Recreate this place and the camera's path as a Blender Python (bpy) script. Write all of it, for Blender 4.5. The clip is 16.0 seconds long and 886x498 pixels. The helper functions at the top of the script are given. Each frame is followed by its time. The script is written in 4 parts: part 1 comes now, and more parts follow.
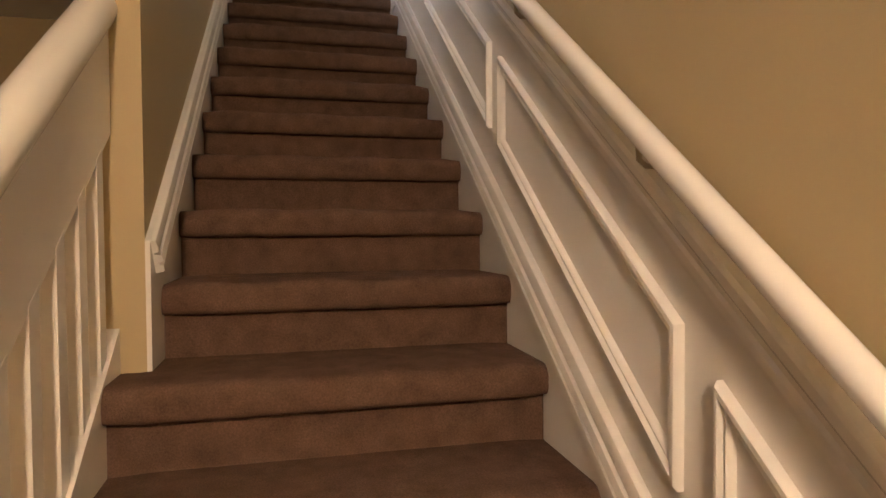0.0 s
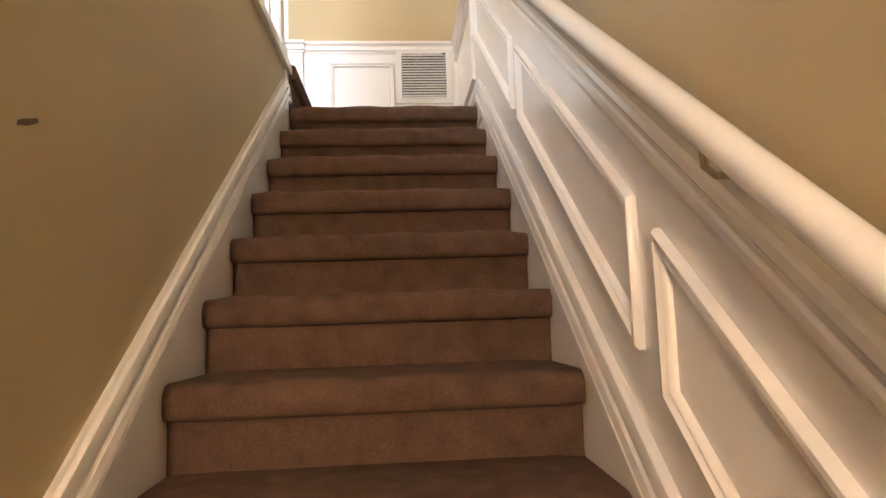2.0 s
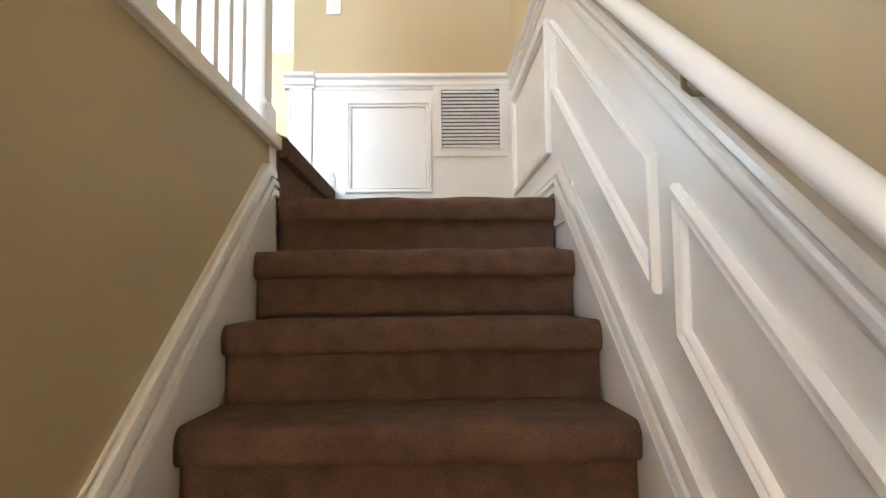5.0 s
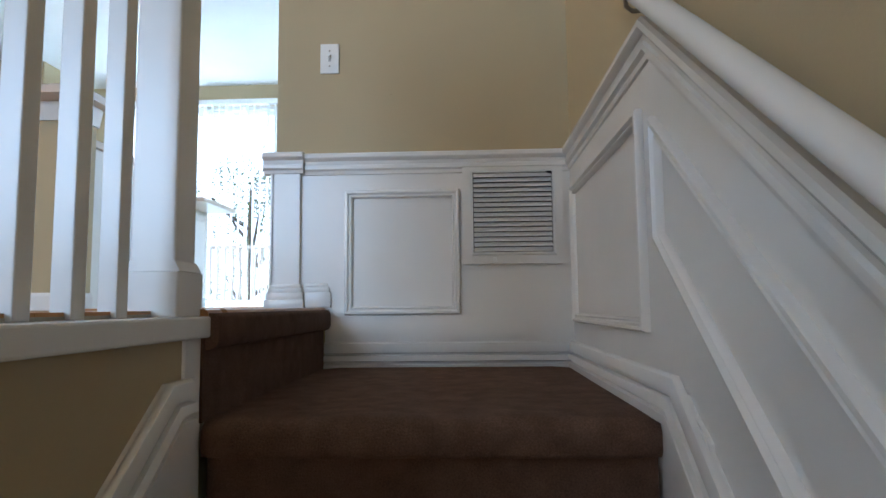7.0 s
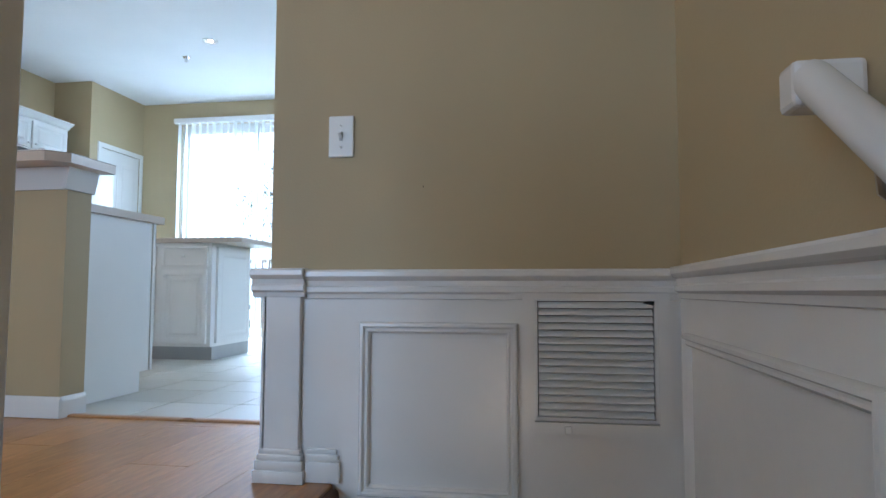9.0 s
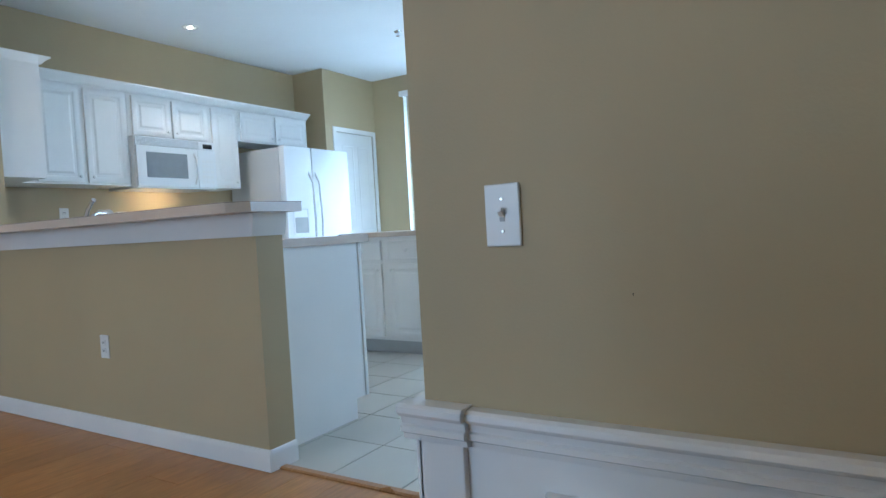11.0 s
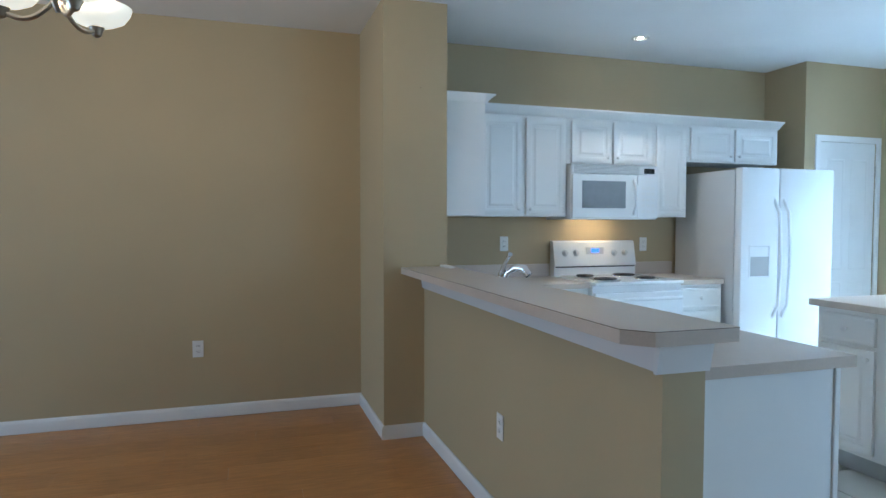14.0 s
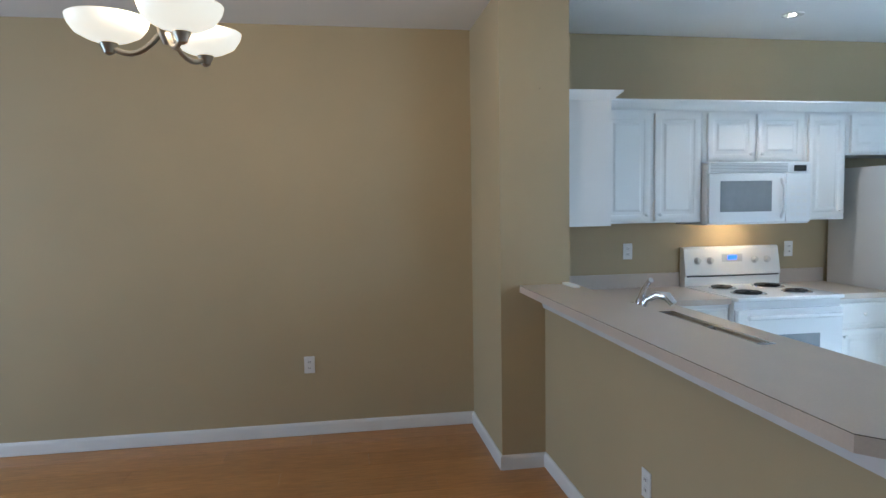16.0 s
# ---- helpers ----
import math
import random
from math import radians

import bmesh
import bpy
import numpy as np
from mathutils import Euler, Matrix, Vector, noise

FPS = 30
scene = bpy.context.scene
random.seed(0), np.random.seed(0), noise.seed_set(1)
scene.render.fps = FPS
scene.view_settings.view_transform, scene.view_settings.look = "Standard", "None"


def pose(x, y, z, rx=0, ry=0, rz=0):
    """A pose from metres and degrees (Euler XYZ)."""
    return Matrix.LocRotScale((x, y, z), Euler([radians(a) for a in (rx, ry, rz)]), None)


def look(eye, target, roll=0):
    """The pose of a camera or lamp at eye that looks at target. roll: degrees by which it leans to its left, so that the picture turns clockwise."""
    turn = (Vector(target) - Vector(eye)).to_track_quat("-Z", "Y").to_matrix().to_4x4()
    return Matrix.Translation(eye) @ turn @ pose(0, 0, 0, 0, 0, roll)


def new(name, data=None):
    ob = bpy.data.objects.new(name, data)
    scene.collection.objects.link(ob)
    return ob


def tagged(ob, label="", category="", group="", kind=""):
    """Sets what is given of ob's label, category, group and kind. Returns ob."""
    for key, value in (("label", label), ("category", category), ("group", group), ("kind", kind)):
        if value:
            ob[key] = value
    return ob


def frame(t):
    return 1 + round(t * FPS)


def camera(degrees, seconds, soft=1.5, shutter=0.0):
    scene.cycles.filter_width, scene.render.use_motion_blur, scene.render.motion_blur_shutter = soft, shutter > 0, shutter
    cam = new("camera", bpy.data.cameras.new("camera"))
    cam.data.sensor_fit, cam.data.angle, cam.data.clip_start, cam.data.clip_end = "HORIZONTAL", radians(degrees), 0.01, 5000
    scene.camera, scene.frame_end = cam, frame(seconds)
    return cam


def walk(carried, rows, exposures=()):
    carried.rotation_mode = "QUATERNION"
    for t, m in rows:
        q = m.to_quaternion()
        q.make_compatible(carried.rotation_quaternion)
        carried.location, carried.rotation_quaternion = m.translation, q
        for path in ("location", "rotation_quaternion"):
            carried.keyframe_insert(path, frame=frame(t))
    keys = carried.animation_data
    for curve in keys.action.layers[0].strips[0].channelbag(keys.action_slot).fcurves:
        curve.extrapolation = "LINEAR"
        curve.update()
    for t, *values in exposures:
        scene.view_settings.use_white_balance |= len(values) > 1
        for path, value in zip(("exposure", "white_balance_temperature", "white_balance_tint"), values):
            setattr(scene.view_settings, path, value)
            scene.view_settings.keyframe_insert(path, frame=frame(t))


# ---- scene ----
cam = camera(71.0, 16.0)

PATH = [
    (0, (4.007, -5.12, -1.607), (4.48, -3.178, -1.668), -0.3),
    (0.5, (4.064, -4.959, -1.619), (4.352, -2.98, -1.659), -2.4),
    (1, (4.077, -4.733, -1.475), (4.393, -2.758, -1.457), -3.6),
    (1.5, (4.156, -4.5, -1.361), (4.435, -2.524, -1.215), -3.7),
    (2, (4.198, -4.331, -1.227), (4.34, -2.347, -1.017), -1.9),
    (2.5, (4.175, -4.148, -1.13), (4.302, -2.168, -0.872), -2),
    (3, (4.184, -3.981, -1.02), (4.263, -1.994, -0.801), -1.8),
    (3.5, (4.19, -3.788, -0.859), (4.197, -1.796, -0.681), -0.7),
    (4, (4.166, -3.648, -0.74), (4.118, -1.658, -0.54), -0.4),
    (4.2, (4.152, -3.621, -0.684), (4.135, -1.63, -0.491), -0),
    (6.3, (4.282, -2.891, -0.194), (4.343, -0.896, -0.065), -1.1),
    (6.5, (4.262, -2.817, -0.092), (4.27, -0.821, 0.04), -0.6),
    (7, (4.233, -2.647, 0.003), (4.148, -0.657, 0.187), -0.6),
    (7.5, (4.241, -2.492, 0.15), (4.215, -0.5, 0.33), -1.7),
    (8, (4.263, -2.327, 0.264), (4.244, -0.334, 0.429), -0.3),
    (8.5, (4.303, -2.126, 0.37), (4.082, -0.144, 0.516), -2.5),
    (8.7, (4.263, -2.089, 0.427), (4.032, -0.108, 0.58), -1),
    (10.8, (4.247, -1.441, 0.918), (3.221, 0.273, 0.811), -3.1),
    (11, (4.224, -1.42, 0.934), (3.171, 0.279, 0.86), -3.2),
    (11.5, (4.182, -1.281, 1.093), (2.843, 0.201, 0.987), -2.8),
    (12, (4.052, -1.104, 1.139), (2.495, 0.147, 1.04), -2.4),
    (12.5, (3.901, -0.992, 1.269), (2.284, 0.174, 1.099), -3.3),
    (13, (3.827, -0.924, 1.328), (2.16, 0.162, 1.124), -1.1),
    (13.5, (3.749, -0.846, 1.338), (1.913, -0.066, 1.199), 0.2),
    (14, (3.726, -0.814, 1.339), (1.823, -0.203, 1.256), 0.1),
    (14.5, (3.695, -0.788, 1.339), (1.756, -0.3, 1.281), 0.3),
    (15, (3.702, -0.796, 1.356), (1.721, -0.523, 1.304), -0.9),
    (15.5, (3.498, -0.832, 1.386), (1.506, -0.668, 1.311), -0.6),
    (16, (3.396, -0.871, 1.526), (1.426, -0.556, 1.387), -0.9),
]
walk(cam, [(t, look(eye, target, roll)) for t, eye, target, roll in PATH], [
    (0.0, 1.68, 6350, 19), (1.0, 2.32, 6350, 19), (2.5, 2.42, 6450, 18), (4.0, 2.35, 6250, 13), (4.2, 2.35, 6150, 13),
    (6.3, 1.62, 5500, 11), (7.4, 0.50, 5150, 12), (8.5, 0.34, 5150, 13), (11.0, 0.27, 4850, 8), (13.5, 0.03, 4750, 7), (16.0, 0.08, 5000, 10)])

P_PATIO, P_FRONT, P_HALL, P_EAST = 2100.0, 76.0, 50.0, 30.0
CH, CHR, CHA = (1.41, -1.375, 2.016), 0.16, 29


# ---- world, sun and lamps ----
world = bpy.data.worlds.new("world")
scene.world = world
world.use_nodes = True
wn = world.node_tree
sky = wn.nodes.new("ShaderNodeTexSky")
sky.sky_type = "NISHITA"
sky.sun_disc = False
sky.sun_elevation = radians(48)
sky.sun_rotation = radians(200)
wn.links.new(sky.outputs[0], wn.nodes["Background"].inputs[0])
wn.nodes["Background"].inputs[1].default_value = 0.15


def lamp(name, kind, m, power, colour, size=0.1, size_y=None, spread=None):
    data = bpy.data.lights.new(name, kind)
    data.energy, data.color = power, colour
    if kind == "AREA":
        data.size = size
        if size_y:
            data.shape, data.size_y = "RECTANGLE", size_y
        if spread:
            data.spread = radians(spread)
    elif kind == "SUN":
        data.angle = radians(size)
    else:
        data.shadow_soft_size = size
    ob = new(name, data)
    ob.matrix_world = m
    return ob


COOL = (0.71, 0.88, 1.0)
WARM = (1.0, 0.74, 0.46)
lamp("sun", "SUN", look((0, 0, 10), (0.35, 0.9, 8.9)), 4.0, (1.0, 0.95, 0.88), 0.5)
lamp("patio_daylight", "AREA", look((1.05, 6.9, 4.6), (1.05, 3.4, 0.8)), P_PATIO, COOL, 4.0, 2.4)
lamp("front_window_daylight", "AREA", look((1.2, -6.05, 1.45), (1.2, 0.0, 1.0)), P_FRONT, COOL, 2.6, 1.7)
# added fill for the kitchen's east side, from an assumed, unseen window
lamp("assumed_side_daylight", "AREA", look((4.60, 2.6, 1.55), (0.0, 2.2, 0.9)), P_EAST, COOL, 1.5, 1.25)
lamp("range_light", "AREA", look((-0.60, 1.89, 1.362), (-0.785, 1.89, 1.20)), 1.3, (1.0, 0.66, 0.30), 0.26, 0.06)
lamp("hall_lamp_light", "POINT", pose(3.84, -6.35, -0.78), P_HALL, WARM, 0.12)

# ---- materials ----


def material(name, colour, rough=0.5, metal=0.0, grain=None, vary=0.06, scale=6.0, bump=None, coat=0.0, spec=0.5, emit=None, island=0.0):
    """A surface with two scales of variation: broad mottling (vary, scale) and fine relief (bump: scale, strength)."""
    mat = bpy.data.materials.new(name)
    mat.use_nodes = True
    nt = mat.node_tree
    b = nt.nodes["Principled BSDF"]
    b.inputs["Roughness"].default_value = rough
    b.inputs["Metallic"].default_value = metal
    b.inputs["Coat Weight"].default_value = coat
    b.inputs["Specular IOR Level"].default_value = spec
    co = nt.nodes.new("ShaderNodeTexCoord")
    geo = nt.nodes.new("ShaderNodeNewGeometry")
    n1 = nt.nodes.new("ShaderNodeTexNoise")
    n1.inputs["Scale"].default_value = scale
    n1.inputs["Detail"].default_value = 5
    nt.links.new(geo.outputs["Position"], n1.inputs["Vector"])
    ramp = nt.nodes.new("ShaderNodeValToRGB")
    c = Vector(colour)
    ramp.color_ramp.elements[0].position, ramp.color_ramp.elements[1].position = 0.3, 0.7
    ramp.color_ramp.elements[0].color = (*(c * (1 - vary)), 1)
    ramp.color_ramp.elements[1].color = (*(c * (1 + vary)), 1)
    nt.links.new(n1.outputs["Fac"], ramp.inputs["Fac"])
    out = ramp.outputs["Color"]
    if grain:
        g_scale, g_amount, g_stretch = grain
        mp = nt.nodes.new("ShaderNodeMapping")
        mp.inputs["Scale"].default_value = g_stretch
        nt.links.new(geo.outputs["Position"], mp.inputs["Vector"])
        n2 = nt.nodes.new("ShaderNodeTexNoise")
        n2.inputs["Scale"].default_value = g_scale
        n2.inputs["Detail"].default_value = 8
        n2.inputs["Roughness"].default_value = 0.65
        nt.links.new(mp.outputs["Vector"], n2.inputs["Vector"])
        r2 = nt.nodes.new("ShaderNodeValToRGB")
        r2.color_ramp.elements[0].position, r2.color_ramp.elements[1].position = 0.3, 0.7
        r2.color_ramp.elements[0].color = (1 - g_amount,) * 3 + (1,)
        r2.color_ramp.elements[1].color = (1 + g_amount * 0.5,) * 3 + (1,)
        nt.links.new(n2.outputs["Fac"], r2.inputs["Fac"])
        mx = nt.nodes.new("ShaderNodeMix")
        mx.data_type, mx.blend_type = "RGBA", "MULTIPLY"
        mx.inputs["Factor"].default_value = 1.0
        nt.links.new(out, mx.inputs[6])
        nt.links.new(r2.outputs["Color"], mx.inputs[7])
        out = mx.outputs[2]
    if island:
        info = nt.nodes.new("ShaderNodeObjectInfo")
        mr = nt.nodes.new("ShaderNodeMapRange")
        mr.inputs["To Min"].default_value, mr.inputs["To Max"].default_value = 1 - island, 1 + island
        nt.links.new(info.outputs["Random"], mr.inputs["Value"])
        hs = nt.nodes.new("ShaderNodeHueSaturation")
        nt.links.new(mr.outputs["Result"], hs.inputs["Value"])
        nt.links.new(out, hs.inputs["Color"])
        out = hs.outputs["Color"]
    nt.links.new(out, b.inputs["Base Color"])
    rr = nt.nodes.new("ShaderNodeMapRange")
    rr.inputs["To Min"].default_value, rr.inputs["To Max"].default_value = max(rough - 0.03, 0.02), min(rough + 0.03, 1)
    nt.links.new(n1.outputs["Fac"], rr.inputs["Value"])
    nt.links.new(rr.outputs["Result"], b.inputs["Roughness"])
    if bump:
        b_scale, b_strength = bump
        n3 = nt.nodes.new("ShaderNodeTexNoise")
        n3.inputs["Scale"].default_value = b_scale
        n3.inputs["Detail"].default_value = 4
        nt.links.new(geo.outputs["Position"], n3.inputs["Vector"])
        bp = nt.nodes.new("ShaderNodeBump")
        bp.inputs["Strength"].default_value = b_strength
        bp.inputs["Distance"].default_value = 0.004
        nt.links.new(n3.outputs["Fac"], bp.inputs["Height"])
        nt.links.new(bp.outputs["Normal"], b.inputs["Normal"])
    if emit:
        b.inputs["Emission Color"].default_value = (*emit[0], 1)
        b.inputs["Emission Strength"].default_value = emit[1]
    return mat


M_WALL = material("tan_wall_paint", (0.45, 0.358, 0.205), 0.62, vary=0.03, scale=1.5, bump=(160, 0.10))
M_TRIM = material("white_trim_paint", (0.78, 0.76, 0.73), 0.24, vary=0.025, scale=4, bump=(60, 0.04))
M_CEIL = material("ceiling_paint", (0.76, 0.76, 0.75), 0.8, vary=0.02, scale=2, bump=(90, 0.12))
M_CARPET = material("brown_carpet", (0.140, 0.085, 0.060), 0.95, vary=0.22, scale=17, grain=(240, 0.35, (1, 1, 1)), bump=(300, 0.9), spec=0.1)
M_WOOD = material("laminate_oak", (0.48, 0.230, 0.072), 0.33, vary=0.10, scale=2.2, grain=(9, 0.28, (7, 0.7, 1)), bump=(70, 0.03), island=0.10)
M_NOSE = material("oak_nosing", (0.40, 0.19, 0.065), 0.28, vary=0.12, scale=4, grain=(12, 0.3, (8, 0.8, 1)))
M_TILE = material("beige_floor_tile", (0.53, 0.50, 0.43), 0.36, vary=0.04, scale=1.6, bump=(40, 0.03), island=0.03)
M_GROUT = material("grout", (0.44, 0.41, 0.35), 0.9, vary=0.1, scale=20)
M_CAB = material("white_cabinet_paint", (0.80, 0.785, 0.75), 0.35, vary=0.02, scale=3, bump=(80, 0.03))
M_TOP = material("beige_laminate_counter", (0.56, 0.47, 0.385), 0.30, vary=0.04, scale=5, grain=(120, 0.05, (1, 1, 1)))
M_APP = material("white_appliance_enamel", (0.82, 0.82, 0.81), 0.18, vary=0.01, scale=3, bump=(140, 0.02))
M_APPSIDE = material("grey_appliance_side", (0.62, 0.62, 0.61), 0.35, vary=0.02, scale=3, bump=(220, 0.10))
M_DARK = material("black_enamel", (0.015, 0.015, 0.016), 0.25, vary=0.1, scale=20)
M_GLASSDARK = material("microwave_window_glass", (0.27, 0.29, 0.31), 0.08, vary=0.04, scale=20)
M_CHROME = material("chrome", (0.75, 0.75, 0.76), 0.08, metal=1.0, vary=0.02, scale=8)
M_NICKEL = material("brushed_nickel", (0.42, 0.37, 0.30), 0.30, metal=1.0, vary=0.05, scale=40)
M_STEEL = material("stainless_sink_steel", (0.55, 0.55, 0.55), 0.25, metal=1.0, vary=0.05, scale=30)
M_PLATE = material("white_plastic_plate", (0.78, 0.77, 0.74), 0.35, vary=0.01, scale=10)
M_GRILLE = material("grille_enamel", (0.76, 0.75, 0.73), 0.4, vary=0.03, scale=10)
M_VENTDARK = material("vent_dark", (0.03, 0.03, 0.03), 0.9)
M_BLIND = material("vinyl_blind_slat", (0.80, 0.80, 0.78), 0.45, vary=0.02, scale=5)
M_KICK = material("toe_kick_grey", (0.42, 0.42, 0.41), 0.6, vary=0.05, scale=6)
M_DISPLAY = material("blue_clock_display", (0.01, 0.02, 0.05), 0.2, emit=((0.08, 0.2, 1.0), 2.0))
M_BULB = material("lamp_bulb_glow", (0.9, 0.9, 0.9), 0.4, emit=((1.0, 0.80, 0.52), 26.0))
M_SHADE = material("frosted_glass_bowl", (0.85, 0.80, 0.68), 0.45, vary=0.05, scale=9, emit=((1.0, 0.83, 0.55), 0.75))
M_GRASS = material("lawn", (0.07, 0.11, 0.035), 0.95, vary=0.4, scale=3, bump=(50, 0.5))
M_LEAF = material("foliage", (0.09, 0.12, 0.04), 0.7, vary=0.4, scale=3)
M_BARK = material("bark", (0.12, 0.085, 0.06), 0.9, vary=0.3, scale=14, bump=(30, 0.6))
M_CONC = material("patio_concrete", (0.40, 0.39, 0.36), 0.9, vary=0.12, scale=3, bump=(60, 0.3))
M_FENCE = material("weathered_fence_wood", (0.30, 0.26, 0.21), 0.85, vary=0.2, scale=6, grain=(9, 0.3, (6, 6, 0.6)))


def glass(name):
    mat = bpy.data.materials.new(name)
    mat.use_nodes = True
    b = mat.node_tree.nodes["Principled BSDF"]
    b.inputs["Transmission Weight"].default_value = 1.0
    b.inputs["Roughness"].default_value = 0.0
    b.inputs["IOR"].default_value = 1.45
    return mat


M_GLASS = glass("window_glass")

# ---- mesh tools ----


def box(bm, x0, x1, y0, y1, z0, z1, bevel=0.0):
    m = Matrix.LocRotScale(((x0 + x1) / 2, (y0 + y1) / 2, (z0 + z1) / 2), None, (abs(x1 - x0), abs(y1 - y0), abs(z1 - z0)))
    vs = bmesh.ops.create_cube(bm, size=1.0, matrix=m)["verts"]
    if bevel:
        es = {e for v in vs for e in v.link_edges}
        bmesh.ops.bevel(bm, geom=list(es), offset=bevel, segments=2, affect="EDGES", profile=0.5)
    return bm


def B(*a, bevel=0.0):
    return box(bmesh.new(), *a, bevel=bevel)


def prism(bm, pts, at, depth0, depth1):
    """A flat outline pts (u, v) pushed from depth0 to depth1; at(u, v, h) gives the place."""
    a = [bm.verts.new(at(u, v, depth0)) for u, v in pts]
    b = [bm.verts.new(at(u, v, depth1)) for u, v in pts]
    n = len(pts)
    bm.faces.new(a)
    bm.faces.new(b[::-1])
    for i in range(n):
        bm.faces.new((a[i], b[i], b[(i + 1) % n], a[(i + 1) % n]))
    return bm


def run(bm, path, profile, at, closed=False):
    """Sweeps a moulding profile [(offset to the path's left, height)] along a path (u, v) with mitred corners."""
    n = len(path)
    P = [Vector(p) for p in path]
    rows = []
    for i in range(n):
        d0 = (P[i] - P[i - 1]).normalized() if (closed or i > 0) else None
        d1 = (P[(i + 1) % n] - P[i]).normalized() if (closed or i < n - 1) else None
        d0, d1 = d0 or d1, d1 or d0
        n0, n1 = Vector((-d0.y, d0.x)), Vector((-d1.y, d1.x))
        mit = (n0 + n1).normalized()
        mit = mit / max(mit.dot(n0), 0.3)
        rows.append([bm.verts.new(at(*(P[i] + mit * o), hgt)) for o, hgt in profile])
    k = len(profile)
    for i in range(n if closed else n - 1):
        a, b = rows[i], rows[(i + 1) % n]
        for j in range(k):
            q = (j + 1) % k
            bm.faces.new((a[j], b[j], b[q], a[q]))
    if not closed:
        bm.faces.new(rows[0])
        bm.faces.new(rows[-1][::-1])
    return bm


def tube(bm, pts, radius, seg=12, cap=True):
    rows = []
    P = [Vector(p) for p in pts]
    up = None
    for i, p in enumerate(P):
        d = (P[min(i + 1, len(P) - 1)] - P[max(i - 1, 0)]).normalized()
        if up is None:
            up = d.orthogonal().normalized()
        up = (up - d * up.dot(d)).normalized()
        side = d.cross(up)
        r = radius[i] if isinstance(radius, (list, tuple)) else radius
        rows.append([bm.verts.new(p + r * (math.cos(a) * up + math.sin(a) * side)) for a in (2 * math.pi * k / seg for k in range(seg))])
    for a, b in zip(rows, rows[1:]):
        for k in range(seg):
            bm.faces.new((a[k], a[(k + 1) % seg], b[(k + 1) % seg], b[k]))
    if cap:
        bm.faces.new(rows[0][::-1])
        bm.faces.new(rows[-1])
    return bm


def lathe(bm, prof, centre, seg=24, close=False):
    """A turned shape from (radius, z) pairs about a vertical axis."""
    cx, cy, cz = centre
    rows = [[bm.verts.new((cx + r * math.cos(2 * math.pi * k / seg), cy + r * math.sin(2 * math.pi * k / seg), cz + z)) for k in range(seg)] for r, z in prof]
    for a, b in zip(rows, rows[1:]):
        for k in range(seg):
            bm.faces.new((a[k], a[(k + 1) % seg], b[(k + 1) % seg], b[k]))
    if close:
        bm.faces.new(rows[0][::-1])
        bm.faces.new(rows[-1])
    return bm


def mesh_ob(name, bm, mat, smooth=False):
    bmesh.ops.recalc_face_normals(bm, faces=bm.faces)
    me = bpy.data.meshes.new(name)
    bm.to_mesh(me)
    bm.free()
    me.materials.append(mat)
    if smooth:
        for p in me.polygons:
            p.use_smooth = True
        me.set_sharp_from_angle(angle=radians(40))
    return new(name, me)


def part(name, bm, mat, parent, label="", smooth=False):
    ob = mesh_ob(name, bm, mat, smooth)
    ob.parent = parent
    if parent.type == "EMPTY" or parent.matrix_world != Matrix():
        ob.matrix_parent_inverse = parent.matrix_basis.inverted()
    return tagged(ob, label)


def thing(name, place, label, category, group=""):
    ob = new(name)
    ob.empty_display_size = 0.05
    ob.matrix_basis = Matrix.Translation(place)
    return tagged(ob, label, category, group, "thing")


def setting(name, bm, mat, label="", smooth=False):
    return tagged(mesh_ob(name, bm, mat, smooth), label, "", "", "structure")


def on_x(c, s):
    return lambda u, v, h: (c + s * h, u, v)


def on_y(c, s):
    return lambda u, v, h: (u, c + s * h, v)


# ---- plan ----
CEIL = 2.70
RISE, RUN, SL = 0.190, 0.260, 0.190 / 0.260
LAND = -0.213
NY = -1.425
STEPS = 15
LOW = LAND - RISE * STEPS
XL, XR = 3.685, 4.610
YB = -0.370
XD = -0.785
YK = 4.56


def nose_z(y):
    return LAND + SL * (y - NY)


# ---- structure: walls, floors, ceilings ----
S = "structure"
# right-hand stair wall, full height
bm = bmesh.new()
# opening for the assumed kitchen window, never in view
EY0, EY1, EZ0, EZ1 = 1.8, 3.4, 0.9, 2.2
box(bm, XR, XR + 0.14, -7.6, EY0, LOW - 0.1, CEIL)
box(bm, XR, XR + 0.14, EY1, YK + 0.14, LOW - 0.1, CEIL)
box(bm, XR, XR + 0.14, EY0, EY1, LOW - 0.1, EZ0)
box(bm, XR, XR + 0.14, EY0, EY1, EZ1, CEIL)
setting("wall_east", bm, M_WALL, "tan painted wall beside the stairs")
setting("wall_landing", B(3.51, XR, YB, YB + 0.12, LAND - 0.2, CEIL), M_WALL, "tan painted wall behind the stair landing")
# stub wall between dining room and kitchen
setting("wall_column", B(XD, 0.0, 0.0, 0.407, 0.0, CEIL), M_WALL, "tan painted stub wall beside the breakfast bar")
setting("wall_dining", B(XD - 0.14, XD, -6.2, YK + 0.14, -0.3, CEIL), M_WALL, "tan painted dining room wall")
# kitchen back wall with the patio door opening
bm = bmesh.new()
WX0, WX1, WZ = 0.12, 1.98, 2.45
box(bm, XD, WX0, YK, YK + 0.14, -0.3, CEIL)
box(bm, WX1, XR, YK, YK + 0.14, -0.3, CEIL)
box(bm, WX0, WX1, YK, YK + 0.14, WZ, CEIL)
box(bm, WX0, WX1, YK, YK + 0.14, -0.3, 0.0)
setting("wall_kitchen", bm, M_WALL, "tan painted kitchen wall with a patio door opening")
